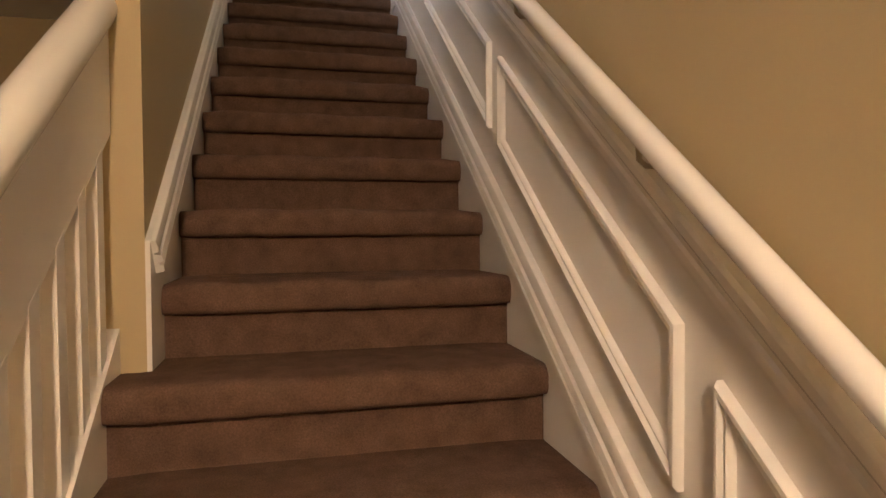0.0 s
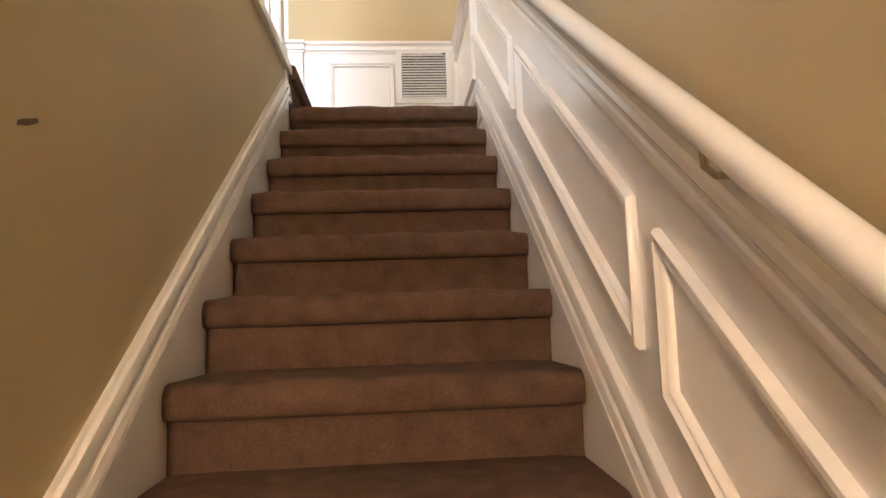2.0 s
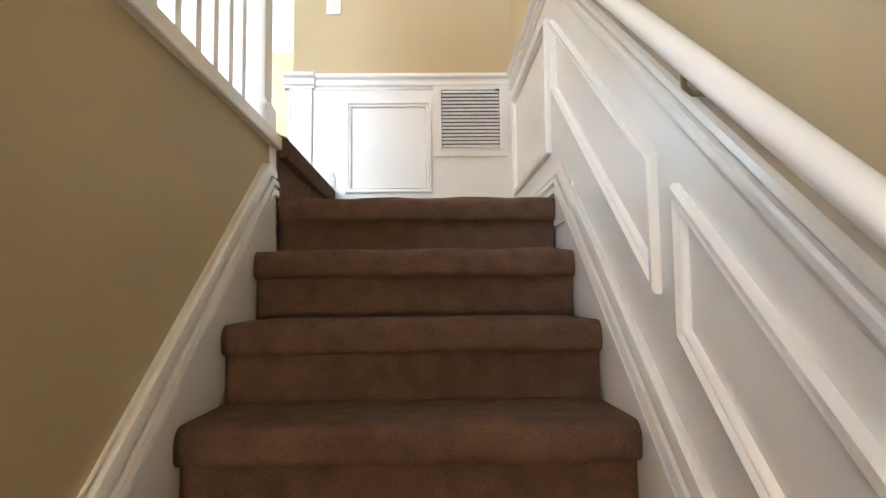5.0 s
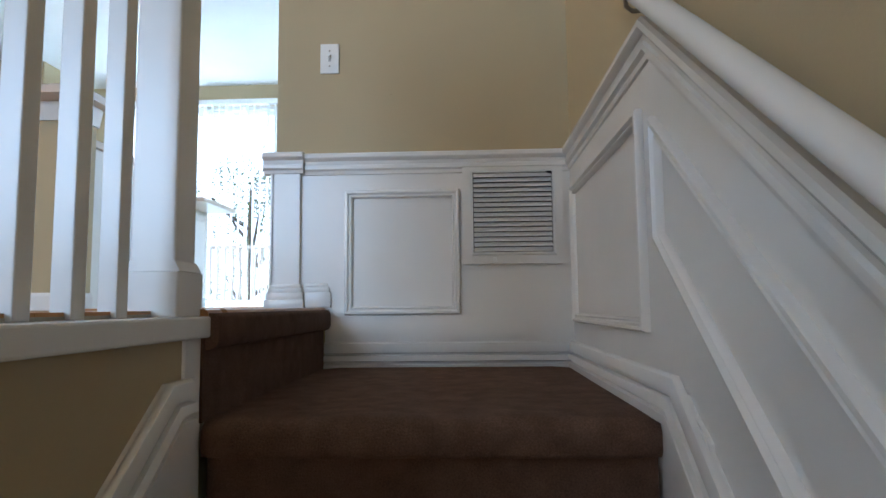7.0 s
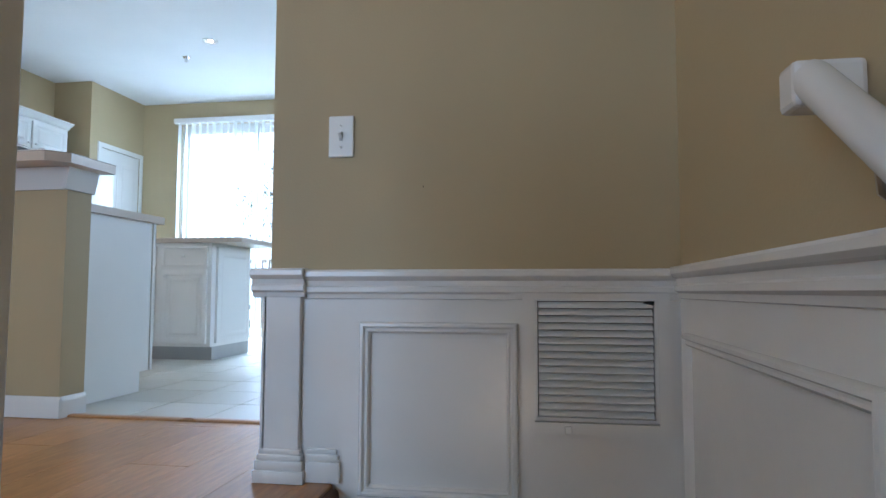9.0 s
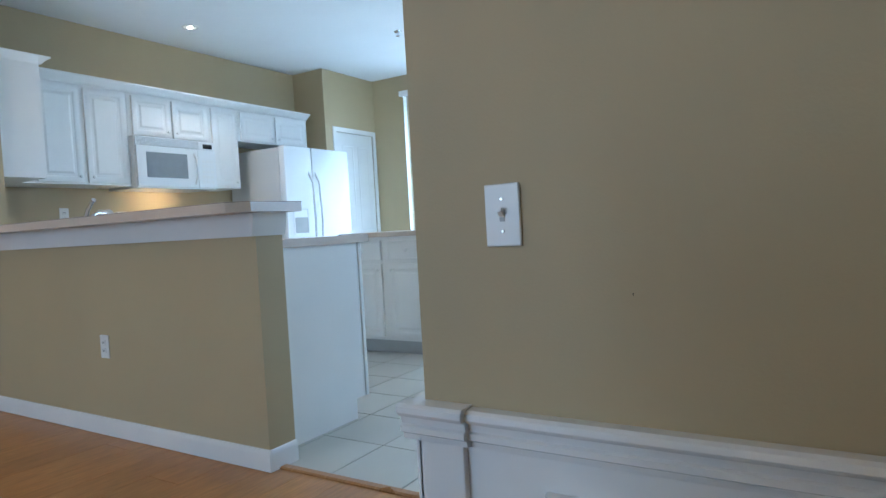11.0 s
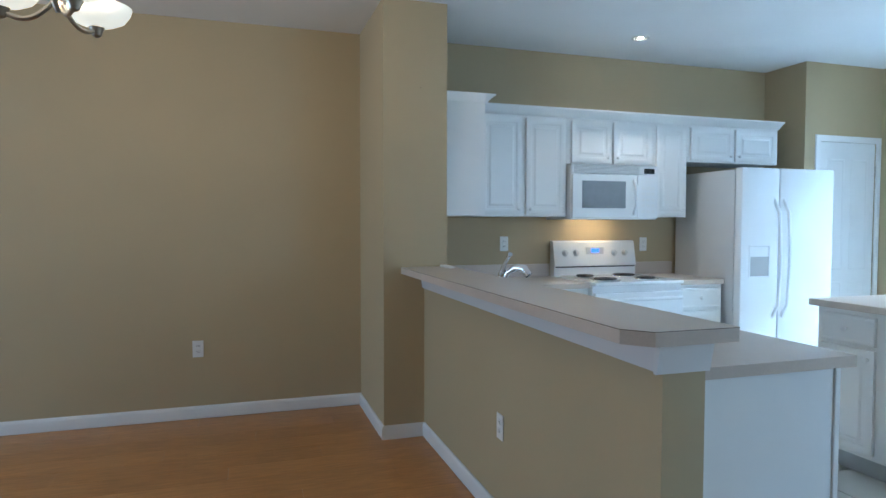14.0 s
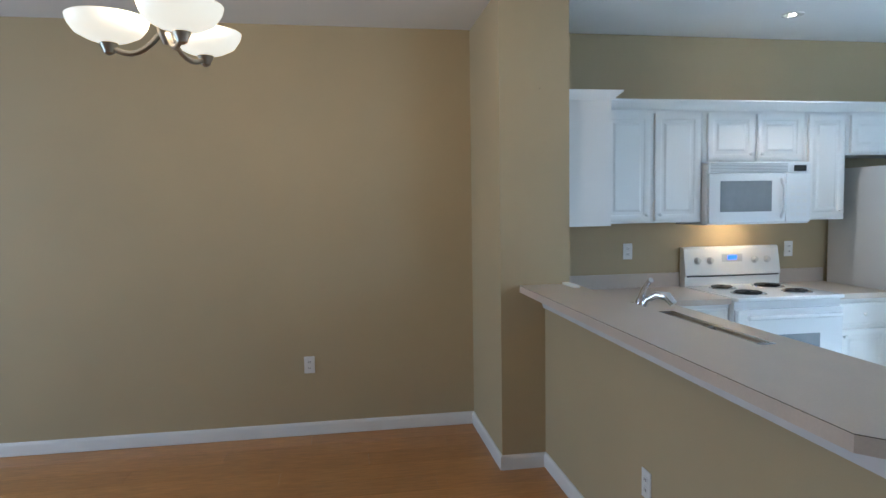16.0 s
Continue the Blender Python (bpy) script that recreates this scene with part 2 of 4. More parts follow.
# pantry closet with its door opening towards the kitchen
PX, PY = -0.35, 3.69
DY0, DY1, DZ = 3.86, 4.50, 2.04
bm = bmesh.new()
box(bm, XD, PX, PY, PY + 0.10, 0.0, CEIL)
box(bm, PX - 0.10, PX, PY + 0.10, DY0, 0.0, CEIL)
box(bm, PX - 0.10, PX, DY1, YK, 0.0, CEIL)
box(bm, PX - 0.10, PX, DY0, DY1, DZ, CEIL)
setting("wall_pantry", bm, M_WALL, "tan painted pantry closet wall")
# south end of the upper room, with a wide window behind the walker
bm = bmesh.new()
box(bm, XD - 0.14, -0.1, -6.34, -6.2, -0.3, CEIL)
box(bm, 2.5, 3.56, -6.34, -6.2, -0.3, CEIL)
box(bm, -0.1, 2.5, -6.34, -6.2, 2.3, CEIL)
box(bm, -0.1, 2.5, -6.34, -6.2, -0.3, 0.6)
setting("wall_south", bm, M_WALL, "tan painted wall with a wide window")
setting("ceiling", B(XD - 0.14, XR + 0.14, -7.6, YK + 0.14, CEIL, CEIL + 0.15), M_CEIL, "white painted ceiling")
# upper floor slab, and the stairwell opening in it
bm = bmesh.new()
box(bm, XD, 3.56, -6.2, YK, -0.30, -0.012)
box(bm, 3.56, XL + 0.005, YB - 0.03, YB + 0.2, -0.30, -0.012)
box(bm, 3.56, XR, YB + 0.12, YK, -0.30, -0.012)
box(bm, 3.56, XL, -1.36, YB - 0.03, -0.30, -0.012)
setting("floor_slab", bm, M_GROUT, "floor slab under boards and tiles")
# left-hand stair wall below the upper floor
WEND = -3.60
setting("wall_stair_left", B(3.56, XL, WEND, -1.405, LOW - 0.1, -0.055), M_WALL, "tan painted wall under the guard rail")
setting("wall_landing_under", B(3.56, XL - 0.02, -1.405, YB, LOW - 0.1, -0.30), M_WALL, "tan wall below the landing step")
# lower hall
setting("floor_lower", B(0.9, XR, -7.6, -1.0, LOW - 0.1, LOW), M_CARPET, "brown carpet of the lower hall")
setting("ceiling_lower", B(0.9, 3.56, -7.6, -1.0, -0.36, -0.301), M_CEIL, "white ceiling of the lower hall")
setting("wall_lower_west", B(0.8, 0.9, -7.6, -1.0, LOW, -0.36), M_WALL, "tan wall of the lower hall")
setting("wall_lower_south", B(0.8, XR + 0.14, -7.74, -7.6, LOW, CEIL), M_WALL, "tan end wall of the stairwell")
setting("wall_lower_north", B(0.9, 3.56, -1.0, -0.9, LOW, -0.36), M_WALL, "tan wall of the lower hall")
setting("wall_stairwell_west", B(3.46, 3.56, -7.6, -4.9, -0.36, CEIL), M_WALL, "tan wall beside the stairwell")

# ---- stairs ----
stairs = thing("staircase", (4.15, NY, LOW), "straight flight of stairs covered in brown carpet", "stairs")


def step_outline(z, y, deep):
    """Side outline of one carpeted step: rounded nosing, riser set back under it."""
    r, drop = 0.034, 0.080
    pts = [(y + deep, z), (y + r, z)]
    for k in range(1, 5):
        a = math.pi / 2 * k / 4
        pts.append((y + r - r * math.sin(a), z - r + r * math.cos(a)))
    for k in range(0, 4):
        a = math.pi / 2 * k / 3
        pts.append((y + 0.020 - 0.020 * math.cos(a), z - drop + 0.020 - 0.020 * math.sin(a)))
    pts += [(y + 0.040, z - drop + 0.004), (y + 0.046, z - drop - 0.010), (y + 0.044, z - RISE - 0.02), (y + deep, z - RISE - 0.02)]
    return pts


for k in range(STEPS):
    z, y = LAND - RISE * k, NY - RUN * k
    deep = YB - NY if k == 0 else RUN + 0.048
    x0 = XL + 0.012 if y > WEND + 0.05 else 3.63
    bm = bmesh.new()
    outline = step_outline(z, y, deep)
    xs = np.linspace(x0, XR - 0.013, 13)
    rings = []
    for i, x in enumerate(xs):
        sag = 0.003 * math.sin(i * 1.7 + k * 2.3)
        edge = 0.007 if i in (0, 12) else 0.0
        rings.append([bm.verts.new((x, u + (edge * 1.6 if j < 10 and u < y + 0.036 else 0.0), v + (sag if 1 <= j <= 5 else 0.0) - (edge * 0.7 if j <= 4 else 0.0))) for j, (u, v) in enumerate(outline)])
    n = len(outline)
    for a, b in zip(rings, rings[1:]):
        for j in range(n):
            bm.faces.new((a[j], b[j], b[(j + 1) % n], a[(j + 1) % n]))
    bm.faces.new(rings[0])
    bm.faces.new(rings[-1][::-1])
    part("step", bm, M_CARPET, stairs, "", smooth=True)
# carpeted riser and wooden nosing up to the main floor
bm = bmesh.new()
rx = XL + 0.012
box(bm, rx - 0.05, rx, -1.41, YB - 0.012, LAND - 0.01, -0.034)
part("top_riser", bm, M_CARPET, stairs, "brown carpeted riser below the wooden floor edge")
bm = bmesh.new()
prof = [(rx + 0.006, -0.006), (rx + 0.006, -0.034), (rx - 0.06, -0.034), (rx - 0.06, 0.003), (rx - 0.002, 0.003), (rx + 0.004, 0.0)]
prism(bm, prof, lambda u, v, h: (u, h, v), -1.405, YB - 0.012)
floor_nose = tagged(mesh_ob("floor_nosing", bm, M_NOSE, True), "oak stair nosing at the edge of the floor", "", "", S)

roll = [(rx - 0.002, -0.005), (rx + 0.012, -0.006)] + [(rx + 0.012 + 0.016 * math.sin(a), -0.022 + 0.016 * math.cos(a)) for a in (math.pi / 2 * k / 4 for k in range(1, 5))] + [(rx + 0.028, -0.062), (rx + 0.022, -0.074), (rx + 0.008, -0.080), (rx - 0.002, -0.080)]
part("top_nosing", prism(bmesh.new(), roll, lambda u, v, h: (u, h, v), -1.402, YB - 0.024), M_CARPET, stairs, "brown carpet roll under the floor edge", True)

# ---- mouldings of the stairwell ----
RAIL = [(0.0, 0.0), (0.0, 0.026), (-0.006, 0.033), (-0.018, 0.034), (-0.026, 0.028), (-0.030, 0.018), (-0.044, 0.016), (-0.048, 0.022), (-0.060, 0.022), (-0.066, 0.012), (-0.078, 0.010), (-0.082, 0.0)]
FRAME = [(0.0, 0.0), (0.0, 0.012), (0.004, 0.019), (0.011, 0.020), (0.016, 0.011), (0.020, 0.011), (0.024, 0.015), (0.029, 0.010), (0.030, 0.0)]
CAPM = [(0.0, 0.0), (0.0, 0.008), (-0.004, 0.014), (-0.016, 0.017), (-0.034, 0.017), (-0.036, 0.006), (-0.041, 0.006), (-0.043, 0.021), (-0.060, 0.025), (-0.064, 0.013), (-0.070, 0.013), (-0.073, 0.023), (-0.090, 0.023), (-0.094, 0.012), (-0.096, 0.0)]
BASE = [(0.0, 0.0), (0.0, 0.006), (-0.012, 0.012), (-0.022, 0.014), (-0.085, 0.014), (-0.085, 0.0)]
east, north, west = on_x(XR, -1), on_y(YB, -1), on_x(XL, 1)
ZR = 0.580
KNEE = -1.430


def slope_line(y0, z0):
    return lambda y: z0 + SL * (y - y0)


rail_top = lambda y: ZR - 0.004 + (SL + 0.026) * (y - KNEE)
LOWY = -5.6
# white painted wainscot field
bm = bmesh.new()
prism(bm, [(YB, LAND - 0.1), (YB, ZR - 0.03), (KNEE, ZR - 0.03), (LOWY, rail_top(LOWY) - 0.03), (LOWY, nose_z(LOWY) - 0.3), (NY - 0.2, LAND - 0.5)], east, 0.0, 0.004)
setting("wainscot_east", bm, M_TRIM, "white painted wainscot beside the stairs")
bm = bmesh.new()
prism(bm, [(3.51, -0.02), (3.51, ZR - 0.03), (XR - 0.004, ZR - 0.03), (XR - 0.004, LAND - 0.1), (3.70, LAND - 0.1), (3.70, -0.02)], north, 0.0, 0.004)
setting("wainscot_landing", bm, M_TRIM, "white painted wainscot behind the landing")
setting("chair_rail", run(bmesh.new(), [(YB - 0.0, ZR), (KNEE, ZR), (LOWY, rail_top(LOWY))][::-1], [(o, h) for o, h in RAIL], east), M_TRIM, "white chair rail following the stairs", True)
setting("chair_rail_landing", run(bmesh.new(), [(3.60, ZR - 0.004), (XR, ZR - 0.004)], RAIL, north), M_TRIM, "white chair rail across the landing", True)
# wall end: wrapped pilaster with its cap and plinth
bm = bmesh.new()
box(bm, 3.500, 3.607, YB - 0.020, YB - 0.0, 0.0, ZR - 0.05, 0.003)
box(bm, 3.494, 3.51, YB - 0.020, YB + 0.13, 0.0, ZR - 0.05, 0.003)
setting("pilaster", bm, M_TRIM, "white painted pilaster at the wall's end")
bm = bmesh.new()
run(bm, [(3.470, ZR), (3.620, ZR)], [(o, h + 0.016) if h else (o, 0.0) for o, h in RAIL], north)
run(bm, [(YB + 0.002, ZR - 0.002), (YB + 0.135, ZR - 0.002)], [(o, h * 0.8) for o, h in RAIL], on_x(3.502, -1))
setting("pilaster_cap", bm, M_TRIM, "white moulded pilaster cap", True)
bm = bmesh.new()
box(bm, 3.480, 3.626, YB - 0.034, YB + 0.128, 0.0, 0.034, 0.003)
box(bm, 3.484, 3.622, YB - 0.030, YB + 0.127, 0.033, 0.060, 0.004)
box(bm, 3.489, 3.617, YB - 0.026, YB + 0.125, 0.059, 0.076, 0.004)
box(bm, 3.493, 3.612, YB - 0.023, YB + 0.124, 0.075, 0.090, 0.003)
box(bm, 3.626, 3.722, YB - 0.020, YB, 0.004, 0.060, 0.003)
box(bm, 3.626, 3.716, YB - 0.015, YB, 0.059, 0.078, 0.004)
box(bm, 3.626, 3.710, YB - 0.010, YB, 0.077, 0.092, 0.003)
setting("pilaster_plinth", bm, M_TRIM, "white moulded plinth on the floor edge", True)
# picture-frame panels
tops = lambda y: -1.032 + (SL + 0.020) * (y + 3.3)
bots = lambda y: -1.293 + (SL + 0.026) * (y + 3.3)
for name, y0, y1 in (("panel_moulding_1", -2.305, -1.425), ("panel_moulding_2", -3.305, -2.400), ("panel_moulding_3", -4.265, -3.395), ("panel_moulding_4", -5.22, -4.355)):
    setting(name, run(bmesh.new(), [(y0, bots(y0)), (y1, bots(y1)), (y1, tops(y1)), (y0, tops(y0))], FRAME, on_x(XR - 0.003, -1), True), M_TRIM, "white picture-frame moulding on the wainscot", True)
setting("panel_moulding_5", run(bmesh.new(), [(-1.335, -0.055), (-0.45, -0.055), (-0.45, 0.42), (-1.335, 0.42)], FRAME, on_x(XR - 0.003, -1), True), M_TRIM, "white picture-frame moulding on the wainscot", True)
setting("panel_moulding_6", run(bmesh.new(), [(3.773, -0.025), (4.198, -0.025), (4.198, 0.435), (3.773, 0.435)], FRAME, on_y(YB - 0.003, -1), True), M_TRIM, "white picture-frame moulding on the wainscot", True)
# skirt boards
for name, at, ya, up, SK in (("skirt_board_right", east, LOWY, True, 0.152), ("skirt_board_left", west, WEND, False, 0.175)):
    bm = bmesh.new()
    yk = -1.55
    top = [(ya, nose_z(ya) + SK), (yk, nose_z(yk) + SK)]
    if up:
        poly = [*top, (yk, LAND - 0.3), (yk - 0.3, LAND - 0.5), (ya, nose_z(ya) - 0.35)]
    else:
        poly = [*top, (-1.44, nose_z(yk) + SK), (-1.44, LAND - 0.3), (yk - 0.3, LAND - 0.5), (ya, nose_z(ya) - 0.35)]
    prism(bm, poly, at, 0.0, 0.011)
    setting(name, bm, M_TRIM, "white painted skirt board along the steps")
    path = [(ya, nose_z(ya) + SK), (yk, nose_z(yk) + SK), (-1.47, nose_z(yk) + SK)]
    if up:
        zk = LAND + 0.088
        path = [(ya, nose_z(ya) + SK), (NY + (zk - SK - LAND) / SL, zk), (YB, zk)]
    setting("skirt_cap_right" if up else "skirt_cap_left", run(bmesh.new(), path, CAPM, on_x(XR - 0.008, -1) if up else on_x(XL + 0.008, 1)), M_TRIM, "white moulded cap of the skirt board", True)
bm = bmesh.new()
prism(bm, [(yk - 0.1, LAND - 0.1), (yk - 0.1, LAND + 0.0), (-1.5, LAND + 0.08), (YB, LAND + 0.08), (YB, LAND - 0.1)], east, 0.0, 0.012)
setting("baseboard_east", bm, M_TRIM, "white baseboard on the landing")
bm = bmesh.new()
run(bm, [(3.70, LAND + 0.088), (XR, LAND + 0.088)], [(o * 1.1, h + 0.003) if h else (o * 1.1, 0.0) for o, h in CAPM], north)
box(bm, 3.70, XR, YB - 0.014, YB, LAND - 0.05, LAND + 0.03)
setting("baseboard_landing", bm, M_TRIM, "white moulded baseboard on the landing", True)

# guard rail at the floor edge
setting("guard_cap", B(3.545, XL + 0.022, -4.9, -1.385, -0.055, -0.012, bevel=0.005), M_TRIM, "white cap board on the stair wall")
setting("guard_trim", B(3.60, XL + 0.006, -1.478, -1.402, LAND - 0.2, -0.055, bevel=0.003), M_TRIM, "white corner board below the newel post")
guard = thing("guard_rail", (3.63, -3.0, -0.012), "white painted balustrade along the floor edge", "railing")
nw = thing("newel_post", (3.63, -1.45, -0.012), "square white newel post with a moulded base", "post")
part("shaft", B(3.586, 3.674, -1.494, -1.406, 0.05, 1.06, bevel=0.004), M_TRIM, nw)
bm = bmesh.new()
box(bm, 3.574, 3.686, -1.506, -1.394, -0.012, 0.075, 0.003)
prism(bm, [(-0.056, 0.075), (0.056, 0.075), (0.045, 0.095), (-0.045, 0.095)], lambda u, v, h: (3.63 + u, -1.45 + h, v), -0.047, 0.047)
part("base", bm, M_TRIM, nw)
part("cap", B(3.572, 3.688, -1.508, -1.392, 1.06, 1.09, bevel=0.008), M_TRIM, nw)
y = -1.62
while y > -4.85:
    part("baluster", B(3.613, 3.647, y - 0.017, y + 0.017, -0.012, 0.90, bevel=0.002), M_TRIM, guard)
    y -= 0.118
part("top_rail", B(3.598, 3.662, -4.9, -1.494, 0.90, 0.95, bevel=0.012), M_TRIM, guard)

# lower balustrade with its deep fascia, beside the first steps
lowrail = thing("stair_balustrade", (3.60, -4.3, nose_z(-4.3) - 0.1), "white painted stair balustrade with a deep rail", "railing")
lt = slope_line(-3.8, -1.235)
Y0, Y1 = -5.25, WEND - 0.002
side = lambda u, v, h: (3.60 + h, u, v)
part("fascia", prism(bmesh.new(), [(Y0, lt(Y0) - 0.30), (Y1, lt(Y1) - 0.30), (Y1, lt(Y1) - 0.04), (Y0, lt(Y0) - 0.04)], side, -0.02, 0.02), M_TRIM, lowrail)
bm = bmesh.new()
tube(bm, [(3.60, Y0, lt(Y0) - 0.022), (3.60, Y1, lt(Y1) - 0.022)], 0.040, 16)
part("top_rail", bm, M_TRIM, lowrail, "", True)
part("stringer", prism(bmesh.new(), [(Y0, nose_z(Y0) - 0.40), (Y1, nose_z(Y1) - 0.40), (Y1, nose_z(Y1) - 0.02), (Y0, nose_z(Y0) - 0.02)], side, -0.03, 0.03), M_TRIM, lowrail)
y = Y1 - 0.09
while y > Y0:
    part("baluster", prism(bmesh.new(), [(y - 0.021, nose_z(y - 0.021) - 0.03), (y + 0.021, nose_z(y + 0.021) - 0.03), (y + 0.021, lt(y + 0.021) - 0.29), (y - 0.021, lt(y - 0.021) - 0.29)], side, -0.021, 0.021), M_TRIM, lowrail)
    y -= 0.118

# wall handrail on brackets
hr = thing("wall_handrail", (4.55, -3.5, -0.9), "thick white painted handrail on metal brackets", "handrail")
hz = lambda y: -1.286 + (SL + 0.022) * (y + 4.0)
bm = bmesh.new()
HT = -1.30
rows = []
for y in (-5.7, HT):
    ring = [(0.023 * math.cos(a), 0.026 * math.sin(a)) for a in (2 * math.pi * k / 20 for k in range(20))]
    ring = [(u, max(v, -0.024)) for u, v in ring]
    rows.append([bm.verts.new((4.556 + u, y, hz(y) + v)) for u, v in ring])
for k in range(20):
    bm.faces.new((rows[0][k], rows[0][(k + 1) % 20], rows[1][(k + 1) % 20], rows[1][k]))
bm.faces.new(rows[0])
bm.faces.new(rows[1][::-1])
part("rail", bm, M_TRIM, hr, "", True)
part("return", B(4.533, XR, HT - 0.002, HT + 0.045, hz(HT) - 0.026, hz(HT) + 0.027, bevel=0.007), M_TRIM, hr)
for y in (-1.42, -2.55, -3.64, -4.21, -4.9):
    z = hz(y)
    bm = bmesh.new()
    tube(bm, [(XR - 0.004, y, z - 0.060), (4.570, y, z - 0.060), (4.558, y, z - 0.050), (4.556, y, z - 0.022)], 0.005, 8)
    box(bm, XR - 0.008, XR, y - 0.014, y + 0.014, z - 0.085, z - 0.040, 0.002)
    part("bracket", bm, M_NICKEL, hr, "brushed metal bracket", True)

# return-air grille
gr = thing("return_grille", (4.393, YB - 0.01, 0.17), "white louvred return-air grille in the wainscot", "vent")
gx0, gx1, gz0, gz1 = 4.247, 4.540, 0.197, 0.495
part("surround", run(bmesh.new(), [(4.21, 0.155), (4.578, 0.155), (4.578, 0.530), (4.21, 0.530)], [(0, 0), (0, 0.014), (0.030, 0.014), (0.030, 0)], on_y(YB - 0.004, -1), True), M_TRIM, gr)
part("frame", run(bmesh.new(), [(gx0 - 0.008, gz0 - 0.008), (gx1 + 0.008, gz0 - 0.008), (gx1 + 0.008, gz1 + 0.008), (gx0 - 0.008, gz1 + 0.008)], [(0, 0), (0, 0.012), (0.009, 0.013), (0.010, 0)], on_y(YB - 0.004, -1), True), M_GRILLE, gr)
# no duct is built: the sheet's near-black colour stands for its shade
part("backing", B(gx0, gx1, YB - 0.006, YB - 0.0045, gz0, gz1), M_VENTDARK, gr, "dark sheet standing for the unlit duct")
for k in range(16):
    z = gz0 + 0.010 + (gz1 - gz0 - 0.014) * k / 15.5
    part("slat", prism(bmesh.new(), [(0.004, 0.0078), (0.006, 0.0096), (0.0195, -0.0052), (0.0175, -0.0070)], lambda u, v, h, z=z: (h, YB - u, z + v), gx0 + 0.004, gx1 - 0.004), M_GRILLE, gr)


# small dark patch laid over the slats in the top corner
part("dark_corner_patch", prism(bmesh.new(), [(gx1 - 0.030, gz1 - 0.006), (gx1 - 0.002, gz1 - 0.012), (gx1 - 0.001, gz1 - 0.001), (gx1 - 0.020, gz1 - 0.001)], on_y(YB - 0.022, -1), 0.0, 0.0015), M_VENTDARK, gr, "small dark patch at the grille's top corner")
part("latch", B(4.315, 4.332, YB - 0.024, YB - 0.017, 0.158, 0.178, bevel=0.002), M_PLATE, gr, "small white latch tab")


def switch_plate(place, label):
    x, y, z = place
    sw = thing("light_switch", place, label, "switch")
    part("plate", B(x - 0.036, x + 0.036, y - 0.007, y, z - 0.0585, z + 0.0585, bevel=0.003), M_PLATE, sw)
    part("slot", B(x - 0.005, x + 0.005, y - 0.0085, y - 0.0065, z - 0.012, z + 0.012), M_KICK, sw)
    part("toggle", prism(bmesh.new(), [(0.006, -0.006), (0.006, 0.010), (0.020, 0.014), (0.020, 0.006)], lambda u, v, h: (x + h, y - u, z + v), -0.004, 0.004), M_PLATE, sw, "white toggle lever")
    for dz in (-0.030, 0.030):
        bm = bmesh.new()
        bmesh.ops.create_cone(bm, cap_ends=True, segments=10, radius1=0.0035, radius2=0.003, depth=0.003, matrix=pose(x, y - 0.008, z + dz, 90))
        part("screw", bm, M_NICKEL, sw)


nail = thing("wall_nail", (3.945, YB, 0.80), "tiny dark nail stuck in the tan wall", "nail")
part("nail_head", lathe(bmesh.new(), [(0.0006, 0.0), (0.0011, 0.003), (0.0005, 0.004)], (3.945, YB - 0.004, 0.80), 8, True), M_DARK, nail)
pin = thing("wall_nail", (0.0, 0.233, 2.169), "tiny dark nail in the tan stub wall", "nail")
part("nail_head", lathe(bmesh.new(), [(0.0015, 0.0), (0.0025, 0.004), (0.001, 0.005)], (0.002, 0.233, 2.169), 8, True), M_DARK, pin)
scuff = thing("wall_scuff", (XL, -3.45, -0.94), "small brown scuff mark on the stair wall", "mark")
part("mark", prism(bmesh.new(), [(-3.474, -0.952), (-3.450, -0.946), (-3.425, -0.934), (-3.428, -0.928), (-3.455, -0.937), (-3.472, -0.944)], on_x(XL, 1), 0.0, 0.0012), M_BARK, scuff)
switch_plate((3.711, YB, 0.948), "white toggle light switch on the tan wall")


def outlet(name, place, turn, label):
    """A duplex socket built facing -y, then turned about z."""
    ob = thing(name, (0, 0, 0), label, "outlet")
    part("plate", B(-0.035, 0.035, -0.006, 0, -0.057, 0.057, bevel=0.003), M_PLATE, ob)
    for dz in (-0.02, 0.02):
        soc = part("socket", B(-0.016, 0.016, -0.009, -0.004, dz - 0.013, dz + 0.013, bevel=0.003), M_PLATE, ob)
        for dx in (-0.006, 0.006):
            part("slot", B(dx - 0.0015, dx + 0.0015, -0.0095, -0.0085, dz - 0.005, dz + 0.006), M_DARK, soc)
    ob.matrix_basis = pose(*place, 0, 0, turn)
    return ob


outlet("wall_outlet", (XD, -1.118, 0.480), 90, "white duplex outlet low on the dining wall")
outlet("wall_outlet", (XD, -3.396, 0.470), 90, "white duplex outlet low on the dining wall")
outlet("wall_outlet", (1.220, 0.260, 0.440), 0, "white duplex outlet on the breakfast bar wall")
outlet("wall_outlet", (XD, 1.138, 1.178), 90, "white duplex outlet above the kitchen counter")
outlet("wall_outlet", (XD, 2.42, 1.165), 90, "white duplex outlet beside the range")

# ---- dining room trim ----
setting("baseboard_dining", run(bmesh.new(), [(-6.2, 0.088), (0.0, 0.088)], BASE, on_x(XD, 1)), M_TRIM, "white baseboard", True)
setting("baseboard_column", run(bmesh.new(), [(XD + 0.0145, 0.0865), (0.014, 0.0865)], BASE, on_y(0.0, -1)), M_TRIM, "white baseboard", True)
setting("baseboard_column_side", run(bmesh.new(), [(0.0005, 0.085), (0.2595, 0.085)], BASE, on_x(0.0, 1)), M_TRIM, "white baseboard", True)

